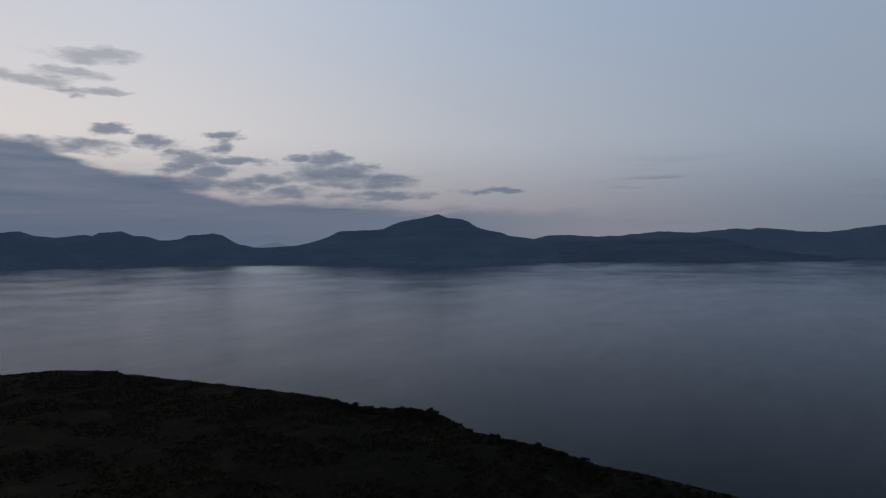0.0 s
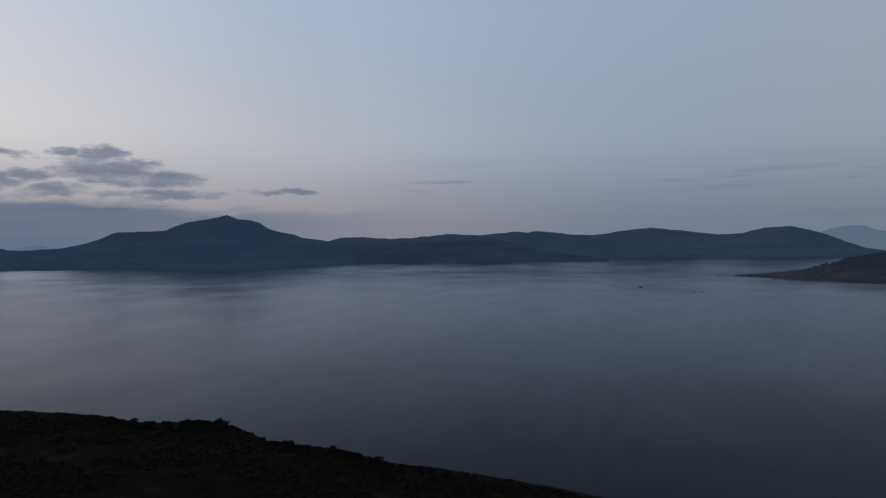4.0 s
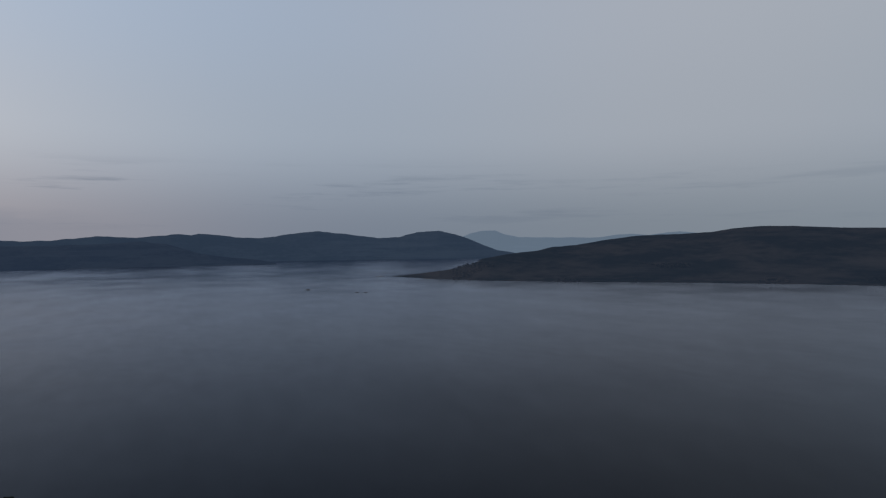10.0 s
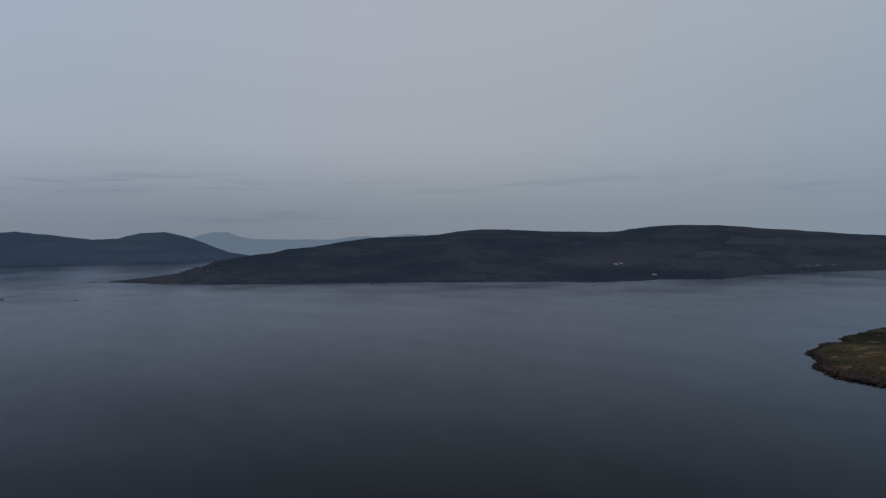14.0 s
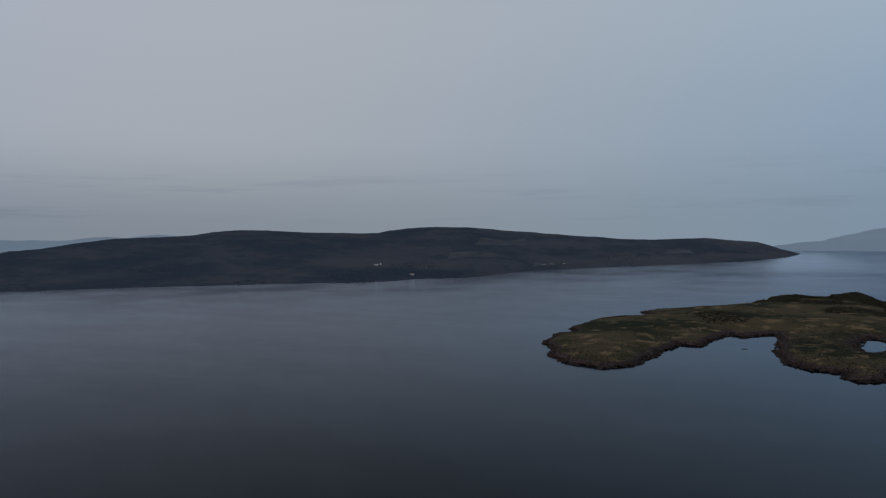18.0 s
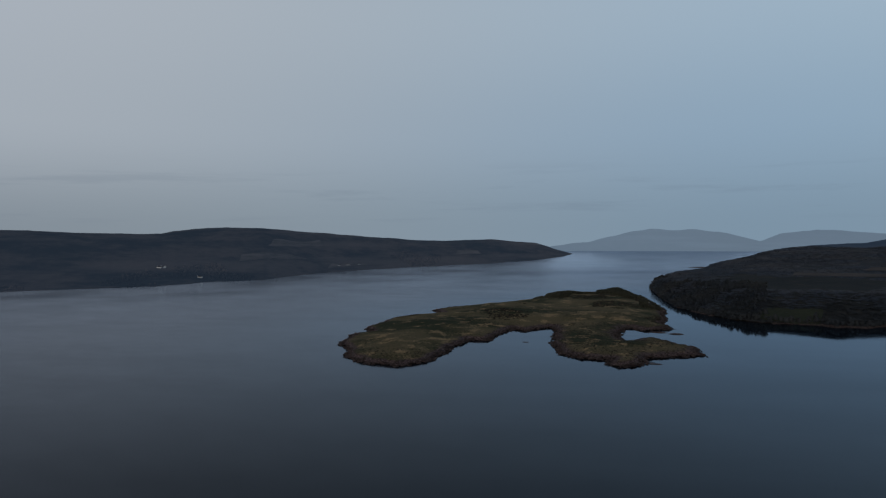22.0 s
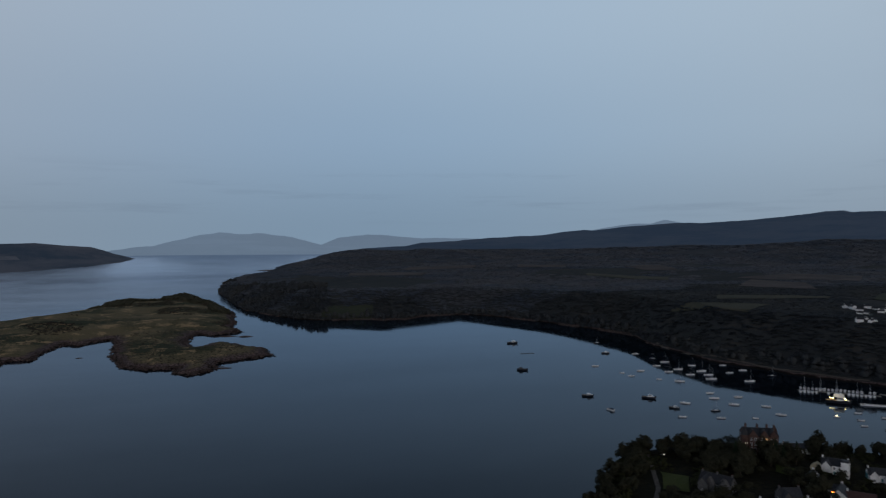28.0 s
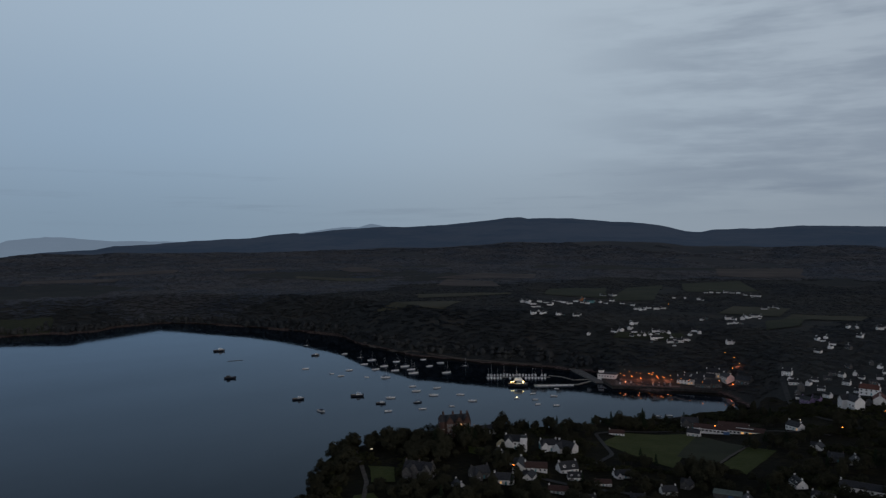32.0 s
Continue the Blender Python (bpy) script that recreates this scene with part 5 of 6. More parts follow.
for az, r in ((172.6, 741), (173.6, 738), (175.3, 739)):
    glow_lamp("street_lamp_light", az, r, 8.0, 70, (1.0, 0.27, 0.13))
for az, r in ((172.5, 753), (173.6, 752), (174.7, 752), (175.8, 752), (176.9, 752)):
    glow_lamp("street_lamp_light", az, r, 7.4, 1500, (1.0, 0.26, 0.12))
glow_lamp("street_lamp_light", 180.4, 742, 8.0, 500, (1.0, 0.27, 0.14))
glow_lamp("street_lamp_light", 180.8, 786, 20.0, 900, (1.0, 0.27, 0.14))


# ---- cars ----
def car(paint, label):
    base = new("car")
    tagged(base, label, "car", "parked cars")
    side = [(-2.1, 0.35), (2.1, 0.35), (2.15, 0.75), (1.2, 0.95), (0.5, 1.0), (-1.9, 1.0), (-2.15, 0.8)]
    body = part("body", prism(side, 1.7), paint, base)
    part("windscreen_cabin", prism([(-1.7, 1.0), (1.0, 1.0), (0.35, 1.45), (-1.35, 1.45)], 1.5), PANE, base, "dark glazed cabin")
    part("roof", box(1.6, 1.46, 0.06, -0.5, 0, 1.45), paint, base)
    for x in (-1.3, 1.3):
        for y in (-0.8, 0.8):
            part("wheel", tube((x, y - 0.1, 0.32), (x, y + 0.1, 0.32), 0.32, 0.32, 10), TYRE, base)
    for y in (-0.6, 0.6):
        part("headlight", box(0.06, 0.3, 0.15, 2.14, y, 0.62), WHITE, base)
    return base


cars = [car(WHITE, "white hatchback parked on the quay"), car(HULL_DARK, "dark blue hatchback parked on the quay"), car(ALLOY, "silver hatchback parked on the quay"), car(HULL_RED, "red hatchback parked on the quay")]
for k in range(30):
    row, col = k % 3, k // 3
    m = facing(172.2 + col * 0.42, 737 + row * 9.5, 0, z=3.04) @ pose(0, 0, 0, 0, 0, 90)
    if k < 4:
        place(cars[k], m)
    elif rnd.random() < 0.85:
        copy_thing(cars[rnd.randrange(4)], m)


# ---- boats ----
def hull_mesh(L, B, H, stern=0.8, sheer=0.35, draft=0.35):
    """A boat's hull from lofted sections, bow at +x."""
    bm = bmesh.new()
    rings = []
    for k in range(9):
        f = k / 8
        x = -L / 2 + L * f
        w = B / 2 * (stern + (1 - stern) * min(1, f / 0.45)) * (1 - max(0, (f - 0.45) / 0.55) ** 2.2) + 0.02
        top = H * (1 + sheer * (2 * f - 0.9) ** 2 * (1 if f > 0.45 else 0.4))
        ring = [(-w, top), (-w * 0.94, H * 0.45), (-w * 0.62, -draft * 0.5), (0, -draft), (w * 0.62, -draft * 0.5), (w * 0.94, H * 0.45), (w, top)]
        rings.append([bm.verts.new((x + (0.12 * L * (z / H) * max(0, f - 0.8)), y, z)) for y, z in ring])
    for a, b in zip(rings, rings[1:]):
        for k in range(6):
            bm.faces.new((a[k], b[k], b[k + 1], a[k + 1]))
    bm.faces.new(rings[0])
    bm.faces.new(rings[-1][::-1])
    bmesh.ops.recalc_face_normals(bm, faces=bm.faces)
    return bm, rings


def deck_mesh(L, B, H, stern=0.8):
    bm = bmesh.new()
    left, right = [], []
    for k in range(9):
        f = k / 8
        w = 0.97 * B / 2 * (stern + (1 - stern) * min(1, f / 0.45)) * (1 - max(0, (f - 0.45) / 0.55) ** 2.2)
        left.append(bm.verts.new((-L / 2 + L * f, -w, H * 0.93)))
        right.append(bm.verts.new((-L / 2 + L * f, w + 0.01, H * 0.93)))
    for k in range(8):
        bm.faces.new((left[k], left[k + 1], right[k + 1], right[k]))
    return bm


def yacht(L, paint, label, masted=True, cover=CANVAS, group="moored yachts"):
    base = new("yacht")
    tagged(base, label, "boat", group)
    B, H = L * 0.31, L * 0.11
    bm, _ = hull_mesh(L, B, H, 0.7)
    part("hull", bm, paint, base, smooth=True)
    part("deck", deck_mesh(L, B, H, 0.7), HULL_WHITE, base)
    cab = part("cabin", box(L * 0.38, B * 0.55, H * 0.5, L * 0.06, 0, H * 0.93, top=0.86), HULL_WHITE, base)
    for y in (-1, 1):
        part("cabin_window", box(L * 0.26, 0.04, H * 0.18, L * 0.06, y * B * 0.262, H * 1.1), PANE, cab)
    part("cockpit", box(L * 0.2, B * 0.5, 0.1, -L * 0.27, 0, H * 0.95), DECK, base)
    part("spray_hood", box(L * 0.1, B * 0.5, H * 0.5, -L * 0.13, 0, H * 1.3, top=0.75), cover, base)
    if masted:
        part("mast", tube((L * 0.1, 0, H), (L * 0.1, 0, L * 1.25), 0.09, 0.06), ALLOY, base)
        boom = part("boom", tube((L * 0.1, 0, H * 2.2), (-L * 0.3, 0, H * 2.1), 0.06, 0.06), ALLOY, base)
        part("sail_cover", tube((L * 0.09, 0, H * 2.35), (-L * 0.29, 0, H * 2.25), 0.2, 0.12), cover, boom, "rolled sail under its cover")
        part("forestay", tube((L * 0.48, 0, H * 1.2), (L * 0.1, 0, L * 1.2), 0.05, 0.02, 4), ALLOY, base)
        part("backstay", tube((-L * 0.48, 0, H), (L * 0.1, 0, L * 1.24), 0.015, 0.015, 4), ALLOY, base)
        for y in (-1, 1):
            part("shroud", tube((L * 0.08, y * B * 0.45, H), (L * 0.1, 0, L * 0.9), 0.015, 0.015, 4), ALLOY, base)
    return base


def motor_boat(L, paint, label, house_mat=HULL_WHITE, aft=0.0, category="boat", group="moored motor boats"):
    base = new("motor_boat")
    tagged(base, label, category, group)
    B, H = L * 0.3, L * 0.13
    bm, _ = hull_mesh(L, B, H, 0.9, 0.5)
    part("hull", bm, paint, base, smooth=True)
    part("deck", deck_mesh(L, B, H, 0.9), DECK, base)
    w = part("wheelhouse", box(L * 0.32, B * 0.62, H * 1.1, L * 0.1 + aft * L, 0, H * 0.93, top=0.88), house_mat, base)
    for y in (-1, 1):
        part("side_window", box(L * 0.24, 0.05, H * 0.36, L * 0.1 + aft * L, y * B * 0.295, H * 1.5), PANE, w)
    part("front_window", box(0.05, B * 0.46, H * 0.36, L * 0.25 + aft * L, 0, H * 1.5), PANE, w)
    part("wheelhouse_roof", box(L * 0.34, B * 0.66, 0.1, L * 0.1 + aft * L, 0, H * 2.03), house_mat, w)
    part("coachroof", box(L * 0.2, B * 0.5, H * 0.4, L * 0.33 + aft * L, 0, H * 0.93, top=0.8), house_mat, base)
    part("mast", tube((L * 0.05 + aft * L, 0, H * 2.0), (L * 0.05 + aft * L, 0, H * 3.4), 0.05, 0.03), ALLOY, base)
    part("rubbing_strake", box(L * 0.8, B * 0.99, 0.12, -L * 0.08, 0, H * 0.8), TYRE, base)
    part("engine_box", box(L * 0.12, B * 0.4, H * 0.35, -L * 0.25, 0, H * 0.93), DECK, base)
    return base


def afloat(az, r, turn):
    v = spot(az, r, 0.0)
    return pose(v.x, v.y, 0.0, 0, 0, -(az + turn))


# the bow of every moored boat lies much the same way
swing = -10
place(motor_boat(15, HULL_DARK, "large motor yacht with dark hull and white cabin"), afloat(140.3, 1026, swing))
place(motor_boat(12.5, HULL_DARK, "dark workboat with a low wheelhouse", STONE, -0.25), afloat(141.1, 814, 8))
place(motor_boat(11, HULL_DARK, "fishing boat with dark hull and white wheelhouse"), afloat(146.3, 685, -6))
place(motor_boat(12.5, HULL_DARK, "fishing boat with dark hull and long white cabin"), afloat(151.0, 688, 4))
place(motor_boat(8.2, HULL_WHITE, "open white launch with a dark cuddy", CANVAS), afloat(148.1, 632, 40))
place(motor_boat(10.5, HULL_DARK, "small dark-hulled cruiser with white cabin"), afloat(147.7, 948, -15))
place(motor_boat(9, HULL_DARK, "dark-hulled cabin cruiser with white cabin"), afloat(152.9, 653, 2))
raft = new("mooring_raft")
tagged(raft, "long low dark floating mooring raft", "raft")
part("deck", box(19, 1.6, 0.3, 0, 0, 0.1), HULL_DARK, raft)
for x in (-7, 0, 7):
    part("float", tube((x, -0.9, 0), (x, 0.9, 0), 0.35, 0.35, 8), TYRE, raft)
place(raft, afloat(141.5, 936, -14))

sail = [yacht(9, HULL_WHITE, "white sailing yacht at its mooring"), yacht(10, HULL_WHITE, "white sailing yacht with rolled blue sail"),
        yacht(9, HULL_DARK, "dark-hulled sailing yacht with white deck"), yacht(8, HULL_WHITE, "small white cruiser without mast", False, HULL_WHITE)]
moored = ("147:1038 150:950 146.9:849 149.7:795 150.4:828 151.3:915 151.6:865 152.2:894 152.5:829 153.2:848 153.3:777 154.1:818 154.2:878 154.9:843 155.4:822 155.6:799 156.4:891 156.9:843 157.8:864 158.3:800 "
          "159.8:840 155.5:726 155.8:703 157.5:717 157.2:683 155.9:653 153.7:675 156.3:628 159.4:685 160.4:658")
tall = {7, 8, 9, 10, 11, 12, 13, 14, 15, 19}
used = set()
for k, w in enumerate(moored.split()):
    az, r = (float(v) for v in w.split(":"))
    pick = (k % 2) if k in tall else (3 if k % 5 else 2)
    m = afloat(az, r, swing + rnd.uniform(-14, 14))
    if pick in used:
        copy_thing(sail[pick], m @ Matrix.Scale(rnd.uniform(0.85, 1.12), 4))
    else:
        place(sail[pick], m)
        used.add(pick)
dinghy = new("dinghy")
tagged(dinghy, "small open dinghy on a mooring", "boat", "dinghies")
bm, _ = hull_mesh(4.6, 1.8, 0.6, 0.8, 0.3, 0.2)
part("hull", bm, HULL_WHITE, dinghy, smooth=True)
part("thwart", box(0.3, 1.5, 0.08, 0.3, 0, 0.42), DECK, dinghy)
part("outboard", box(0.35, 0.35, 0.8, -2.35, 0, 0.3), TYRE, dinghy)
place(dinghy, afloat(164, 670, -10))
for az, r in ((149, 811), (151.8, 783), (153.5, 622), (158.7, 637), (165.3, 692), (165.5, 666), (165.7, 647), (167, 683), (167.2, 644), (167.2, 717), (175.1, 621), (175.9, 625)):
    copy_thing(dinghy, afloat(az, r, rnd.uniform(-25, 15)) @ Matrix.Scale(rnd.uniform(1.0, 1.45), 4))


# ---- marina ----
def pontoon(name, way_points, width, label):
    base = new(name)
    tagged(base, label, "pontoon", "pontoons")
    pts = [spot(*(float(v) for v in w.split(":")), 0.0) for w in way_points.split()]
    for p, q in zip(pts, pts[1:]):
        d = q - p
        n = max(1, int(d.length / 6))
        for k in range(n):
            c = p + d * ((k + 0.5) / n)
            sec = part("deck_section", box(d.length / n - 0.12, width, 0.35, bm=None, z=0.25), PLANK, base)
            sec.matrix_local = pose(c.x, c.y, 0, 0, 0, math.degrees(math.atan2(d.y, d.x)))
            fl = part("float", box(d.length / n * 0.6, width * 0.8, 0.7), CONCRETE, base)
            fl.matrix_local = pose(c.x, c.y, -0.42, 0, 0, math.degrees(math.atan2(d.y, d.x)))
    return base


pontoon("pontoon", "161.5:772 166.7:776", 2.6, "timber pontoon with moored yachts")
pontoon("pontoon", "165.4:733 168.9:741 169.9:760", 2.4, "timber pontoon beside the workboats")
pontoon("pontoon", "166.6:786 167.6:780 168.6:764 169.9:770", 1.8, "curved pale gangway to the marina")
berth = [yacht(9.5, HULL_WHITE, "white sailing yacht berthed on the pontoon", group="berthed yachts"), yacht(8.5, HULL_WHITE, "white cruiser berthed on the pontoon", False, HULL_WHITE, "berthed yachts")]
for k in range(38):
    az = 161.7 + (k // 2) * 0.255
    r = 774 + (az - 161.6) * 0.8 + (9 if k % 2 else -9)
    m = afloat(az, r, (0 if k % 2 else 180) - 90 + rnd.uniform(-4, 4))
    if k < 2:
        place(berth[k], m)
    elif rnd.random() < 0.9:
        copy_thing(berth[0 if rnd.random() < 0.22 else 1], m @ Matrix.Scale(rnd.uniform(0.85, 1.15), 4))
for k in range(6):
    m = afloat(165.8 + k * 0.5, 728 + k * 1.5, rnd.uniform(-8, 8))
    copy_thing(berth[1], m @ Matrix.Scale(rnd.uniform(0.8, 1.1), 4))
ferry = motor_boat(20, HULL_DARK, "brightly lit workboat alongside the pontoon", category="boat", group="work boats")
part("upper_deck", box(9, 4.6, 2.2, 0.5, 0, 5.8, top=0.9), HULL_WHITE, ferry)
for x in (-6.5, -4.4, 5.5):
    part("deck_light", box(1.0, 2.2, 0.28, x, -1.2, 4.6), glow("deck_lamp", (1.0, 0.72, 0.28), 12.0), ferry, "bright deck light")
place(ferry, afloat(164.1, 728, 0))
glow_lamp("deck_light", 164.0, 725, 11.0, 600, (1.0, 0.75, 0.35))


# ---- trees, bushes, woods, rocks ----
def leaf_cloud(bm, rng, centre, radius, n, size):
    """Small bent leaf clumps on and in an uneven lobe."""
    for _ in range(n):
        d = Vector((rng.gauss(0, 1), rng.gauss(0, 1), rng.gauss(0, 1)))
        if d.length < 1e-3:
            continue
        d.normalize()
        p = centre + Vector((d.x * radius[0], d.y * radius[1], d.z * radius[2])) * rng.uniform(0.55, 1.06)
        u = d.orthogonal().normalized()
        u.rotate(Matrix.Rotation(rng.uniform(0, 6.28), 3, d))
        v = d.cross(u)
        s = size * rng.uniform(0.6, 1.3)
        tilt = d * s * rng.uniform(-0.5, 0.5)
        a, b = bm.verts.new(p - u * s * 0.6 - d * s * 0.25), bm.verts.new(p + v * s * 0.5 + tilt)
        c, e = bm.verts.new(p + u * s * 0.6 - d * s * 0.25), bm.verts.new(p - v * s * 0.5 + tilt)
        f = bm.verts.new(p + d * s * 0.35)
        bm.faces.new((a, b, f))
        bm.faces.new((b, c, f))
        bm.faces.new((c, e, f))
        bm.faces.new((e, a, f))


def tree(label, h, spread_, seed, group, flat=1.0, n=70):
    """A broadleaf: tapered trunk with limbs, and a crown of leaf lobes."""
    rng = random.Random(seed)
    base = new("tree")
    tagged(base, label, "tree", group)
    lean = Vector((rng.uniform(-0.5, 0.5), rng.uniform(-0.5, 0.5), 0))
    fork = lean + Vector((0, 0, h * 0.30))
    wood = tube((0, 0, -0.8), fork, h * 0.035, h * 0.022, 7)
    crown = bmesh.new()
    for k in range(7):
        a = k * 0.9 + rng.uniform(-0.3, 0.3)
        reach = spread_ * rng.uniform(0.35, 0.72)
        tip = fork + Vector((math.cos(a) * reach, math.sin(a) * reach, h * rng.uniform(0.02, 0.42) * flat))
        tube(fork - Vector((0, 0, h * 0.06)), tip, h * 0.016, h * 0.005, 5, wood)
        leaf_cloud(crown, rng, tip, (spread_ * rng.uniform(0.34, 0.52), spread_ * rng.uniform(0.34, 0.52), h * rng.uniform(0.15, 0.23) * flat), n, h * 0.085)
    leaf_cloud(crown, rng, fork + Vector((0, 0, h * 0.42 * flat)), (spread_ * 0.55, spread_ * 0.55, h * 0.26 * flat), n, h * 0.085)
    part("trunk", wood, BARK, base, "trunk with spreading limbs")
    part("crown", crown, LEAF, base, "dark green leaves")
    return base


def conifer(label, h, seed, group):
    rng = random.Random(seed)
    base = new("conifer")
    tagged(base, label, "tree", group)
    part("trunk", tube((0, 0, -0.8), (0, 0, h * 0.92), h * 0.025, h * 0.004, 7), BARK, base)
    crown = bmesh.new()
    for k in range(9):
        f = k / 8
        leaf_cloud(crown, rng, Vector((0, 0, h * (0.2 + 0.74 * f))), (h * 0.22 * (1.08 - f) * rng.uniform(0.85, 1.15), h * 0.22 * (1.08 - f), h * 0.06), 34, h * 0.055)
    part("crown", crown, NEEDLE, base, "dark needles")
    return base


def clear_of_homes(az, r, gap):
    x, y = r * math.sin(radians(az)), r * math.cos(radians(az))
    return all(math.hypot(x - b * math.sin(radians(a)), y - b * math.cos(radians(a))) > gap for a, b in HOMES)


kinds = [tree("broad dark green tree above the coast", 10, 4.2, 1, "town trees"), tree("tall leafy tree among the houses", 12, 4.0, 2, "town trees"),
         tree("low wind-bent tree with wide crown", 8, 4.8, 3, "town trees", 0.7), tree("young round-headed tree among gardens", 7, 3.0, 4, "town trees"),
         conifer("dark pointed conifer by the gardens", 11, 5, "town conifers")]
first = {}
trng = random.Random(21)


WILD = []


def plant(k, az, r, size):
    if az > 163 and r > 430:
        size *= 0.66 if az < 171.4 or az > 174.6 else 0.85
    if az < 154.8 or size < 0:
        WILD.append((k, az, r, abs(size)))
        return
    m = facing(az, r, trng.uniform(0, 360), lift=-0.15)
    if k in first:
        copy_thing(kinds[k], m @ Matrix.Scale(size, 4))
    else:
        place(kinds[k], m)
        first[k] = 1


# heading and distance of each clump, its reach in metres, trees, size
for az, r, reach, n, size in ((147.4, 318, 9, 8, 0.75), (148.2, 345, 12, 12, 0.8), (148.9, 372, 14, 14, 0.85), (149.6, 392, 12, 12, 0.9), (151.0, 415, 12, 12, 0.95), (152.6, 408, 13, 12, 1.0),
                              (154.2, 412, 12, 11, 1.0), (155.4, 395, 12, 10, 1.05), (156.6, 384, 11, 9, 1.0), (156.9, 414, 10, 8, 1.0), (158.3, 400, 9, 8, 1.0), (159.7, 408, 10, 9, 1.05),
                              (160.9, 412, 9, 7, 1.0), (162.4, 438, 9, 6, 1.0), (163.6, 450, 9, 5, 0.95), (165.6, 462, 11, 8, 1.25), (167.6, 468, 11, 8, 1.2), (169.0, 478, 10, 8, 1.2),
                              (170.8, 502, 8, 5, 1.2), (172.0, 506, 9, 8, 1.35), (173.0, 514, 10, 9, 1.4), (174.0, 520, 9, 7, 1.25), (175.6, 548, 12, 8, 0.8), (178.0, 560, 14, 10, 0.8),
                              (173.8, 400, 10, 7, 0.8), (177.2, 386, 8, 6, 0.9), (178.4, 384, 8, 6, 0.9), (179.8, 392, 8, 6, 0.9), (182.6, 462, 10, 8, 1.0), (184.0, 482, 12, 9, 1.0),
                              (185.4, 492, 10, 7, 1.0), (188.6, 512, 18, 14, 1.2), (190.2, 480, 15, 10, 1.2), (182.4, 580, 22, 16, 1.1), (181.6, 640, 20, 16, 1.0), (183.0, 540, 12, 8, 1.0),
                              (153.6, 332, 12, 8, 0.75), (154.6, 318, 10, 6, 0.8), (157.6, 334, 9, 6, 0.8), (158.5, 312, 10, 6, 0.8), (161.6, 330, 8, 5, 0.7), (163.2, 377, 8, 5, 0.8),
                              (164.4, 330, 10, 6, 0.75), (169.8, 345, 8, 4, 0.7), (171.8, 330, 9, 5, 0.7), (175.0, 322, 10, 6, 0.75), (184.5, 352, 14, 9, 0.8), (187.0, 400, 12, 6, 0.8),
                              (190.0, 430, 16, 9, 1.0), (186.6, 560, 16, 10, 1.0), (190.0, 600, 16, 8, 0.9), (148.5, 310, 8, 6, 0.6)):
    for _ in range(n):
        for _try in range(6):
            d, a = reach * math.sqrt(trng.random()), trng.uniform(0, 6.28)
            rr_, aa = r + d * math.sin(a), az + math.degrees(d * math.cos(a) / r)
            if clear_of_homes(aa, rr_, 6.5) and abs(aa - 151.4) * rr_ / 57.3 > 3.2:
                plant(trng.choice((0, 0, 1, 2, 3, 4)) if az > 158 else trng.choice((0, 2, 2, 3, 3)), aa, rr_, size * trng.uniform(0.75, 1.15))
                break


for _ in range(150):
    az, r = trng.uniform(153, 192), trng.uniform(262, 432)
    if clear_of_homes(az, r, 6.5) and not (169.8 < az < 183.8 and r > 392) and not (az < 154.3 and r < 378):
        plant(trng.choice((0, 2, 3, 3, 3)), az, r, -trng.uniform(0.5, 0.9))
for k in range(5):
    if k not in first:
        plant(k, 158.0 + k, 380, 0.8)


def blob_template(rng, sides=6, profile=((0.0, 0.55), (0.35, 1.0), (0.72, 0.72))):
    """A few uneven crown shapes: rings of corners closed by a ragged top."""
    rings = []
    for z, w in profile:
        a0 = rng.uniform(0, 6.28)
        rings.append([(w * rng.uniform(0.65, 1.2) * math.cos(a0 + 6.283 * k / sides), w * rng.uniform(0.65, 1.2) * math.sin(a0 + 6.283 * k / sides), z + rng.uniform(-0.12, 0.12)) for k in range(sides)])
    verts = [v for ring in rings for v in ring] + [(rng.uniform(-0.25, 0.25), rng.uniform(-0.25, 0.25), rng.uniform(0.92, 1.15))]
    faces = []
    for a in (0, 1):
        for k in range(sides):
            n = (k + 1) % sides
            faces += [(a * sides + k, a * sides + n, (a + 1) * sides + n), (a * sides + k, (a + 1) * sides + n, (a + 1) * sides + k)]
    faces += [(2 * sides + k, 2 * sides + (k + 1) % sides, 3 * sides) for k in range(sides)]
    return np.array(verts), np.array(faces)


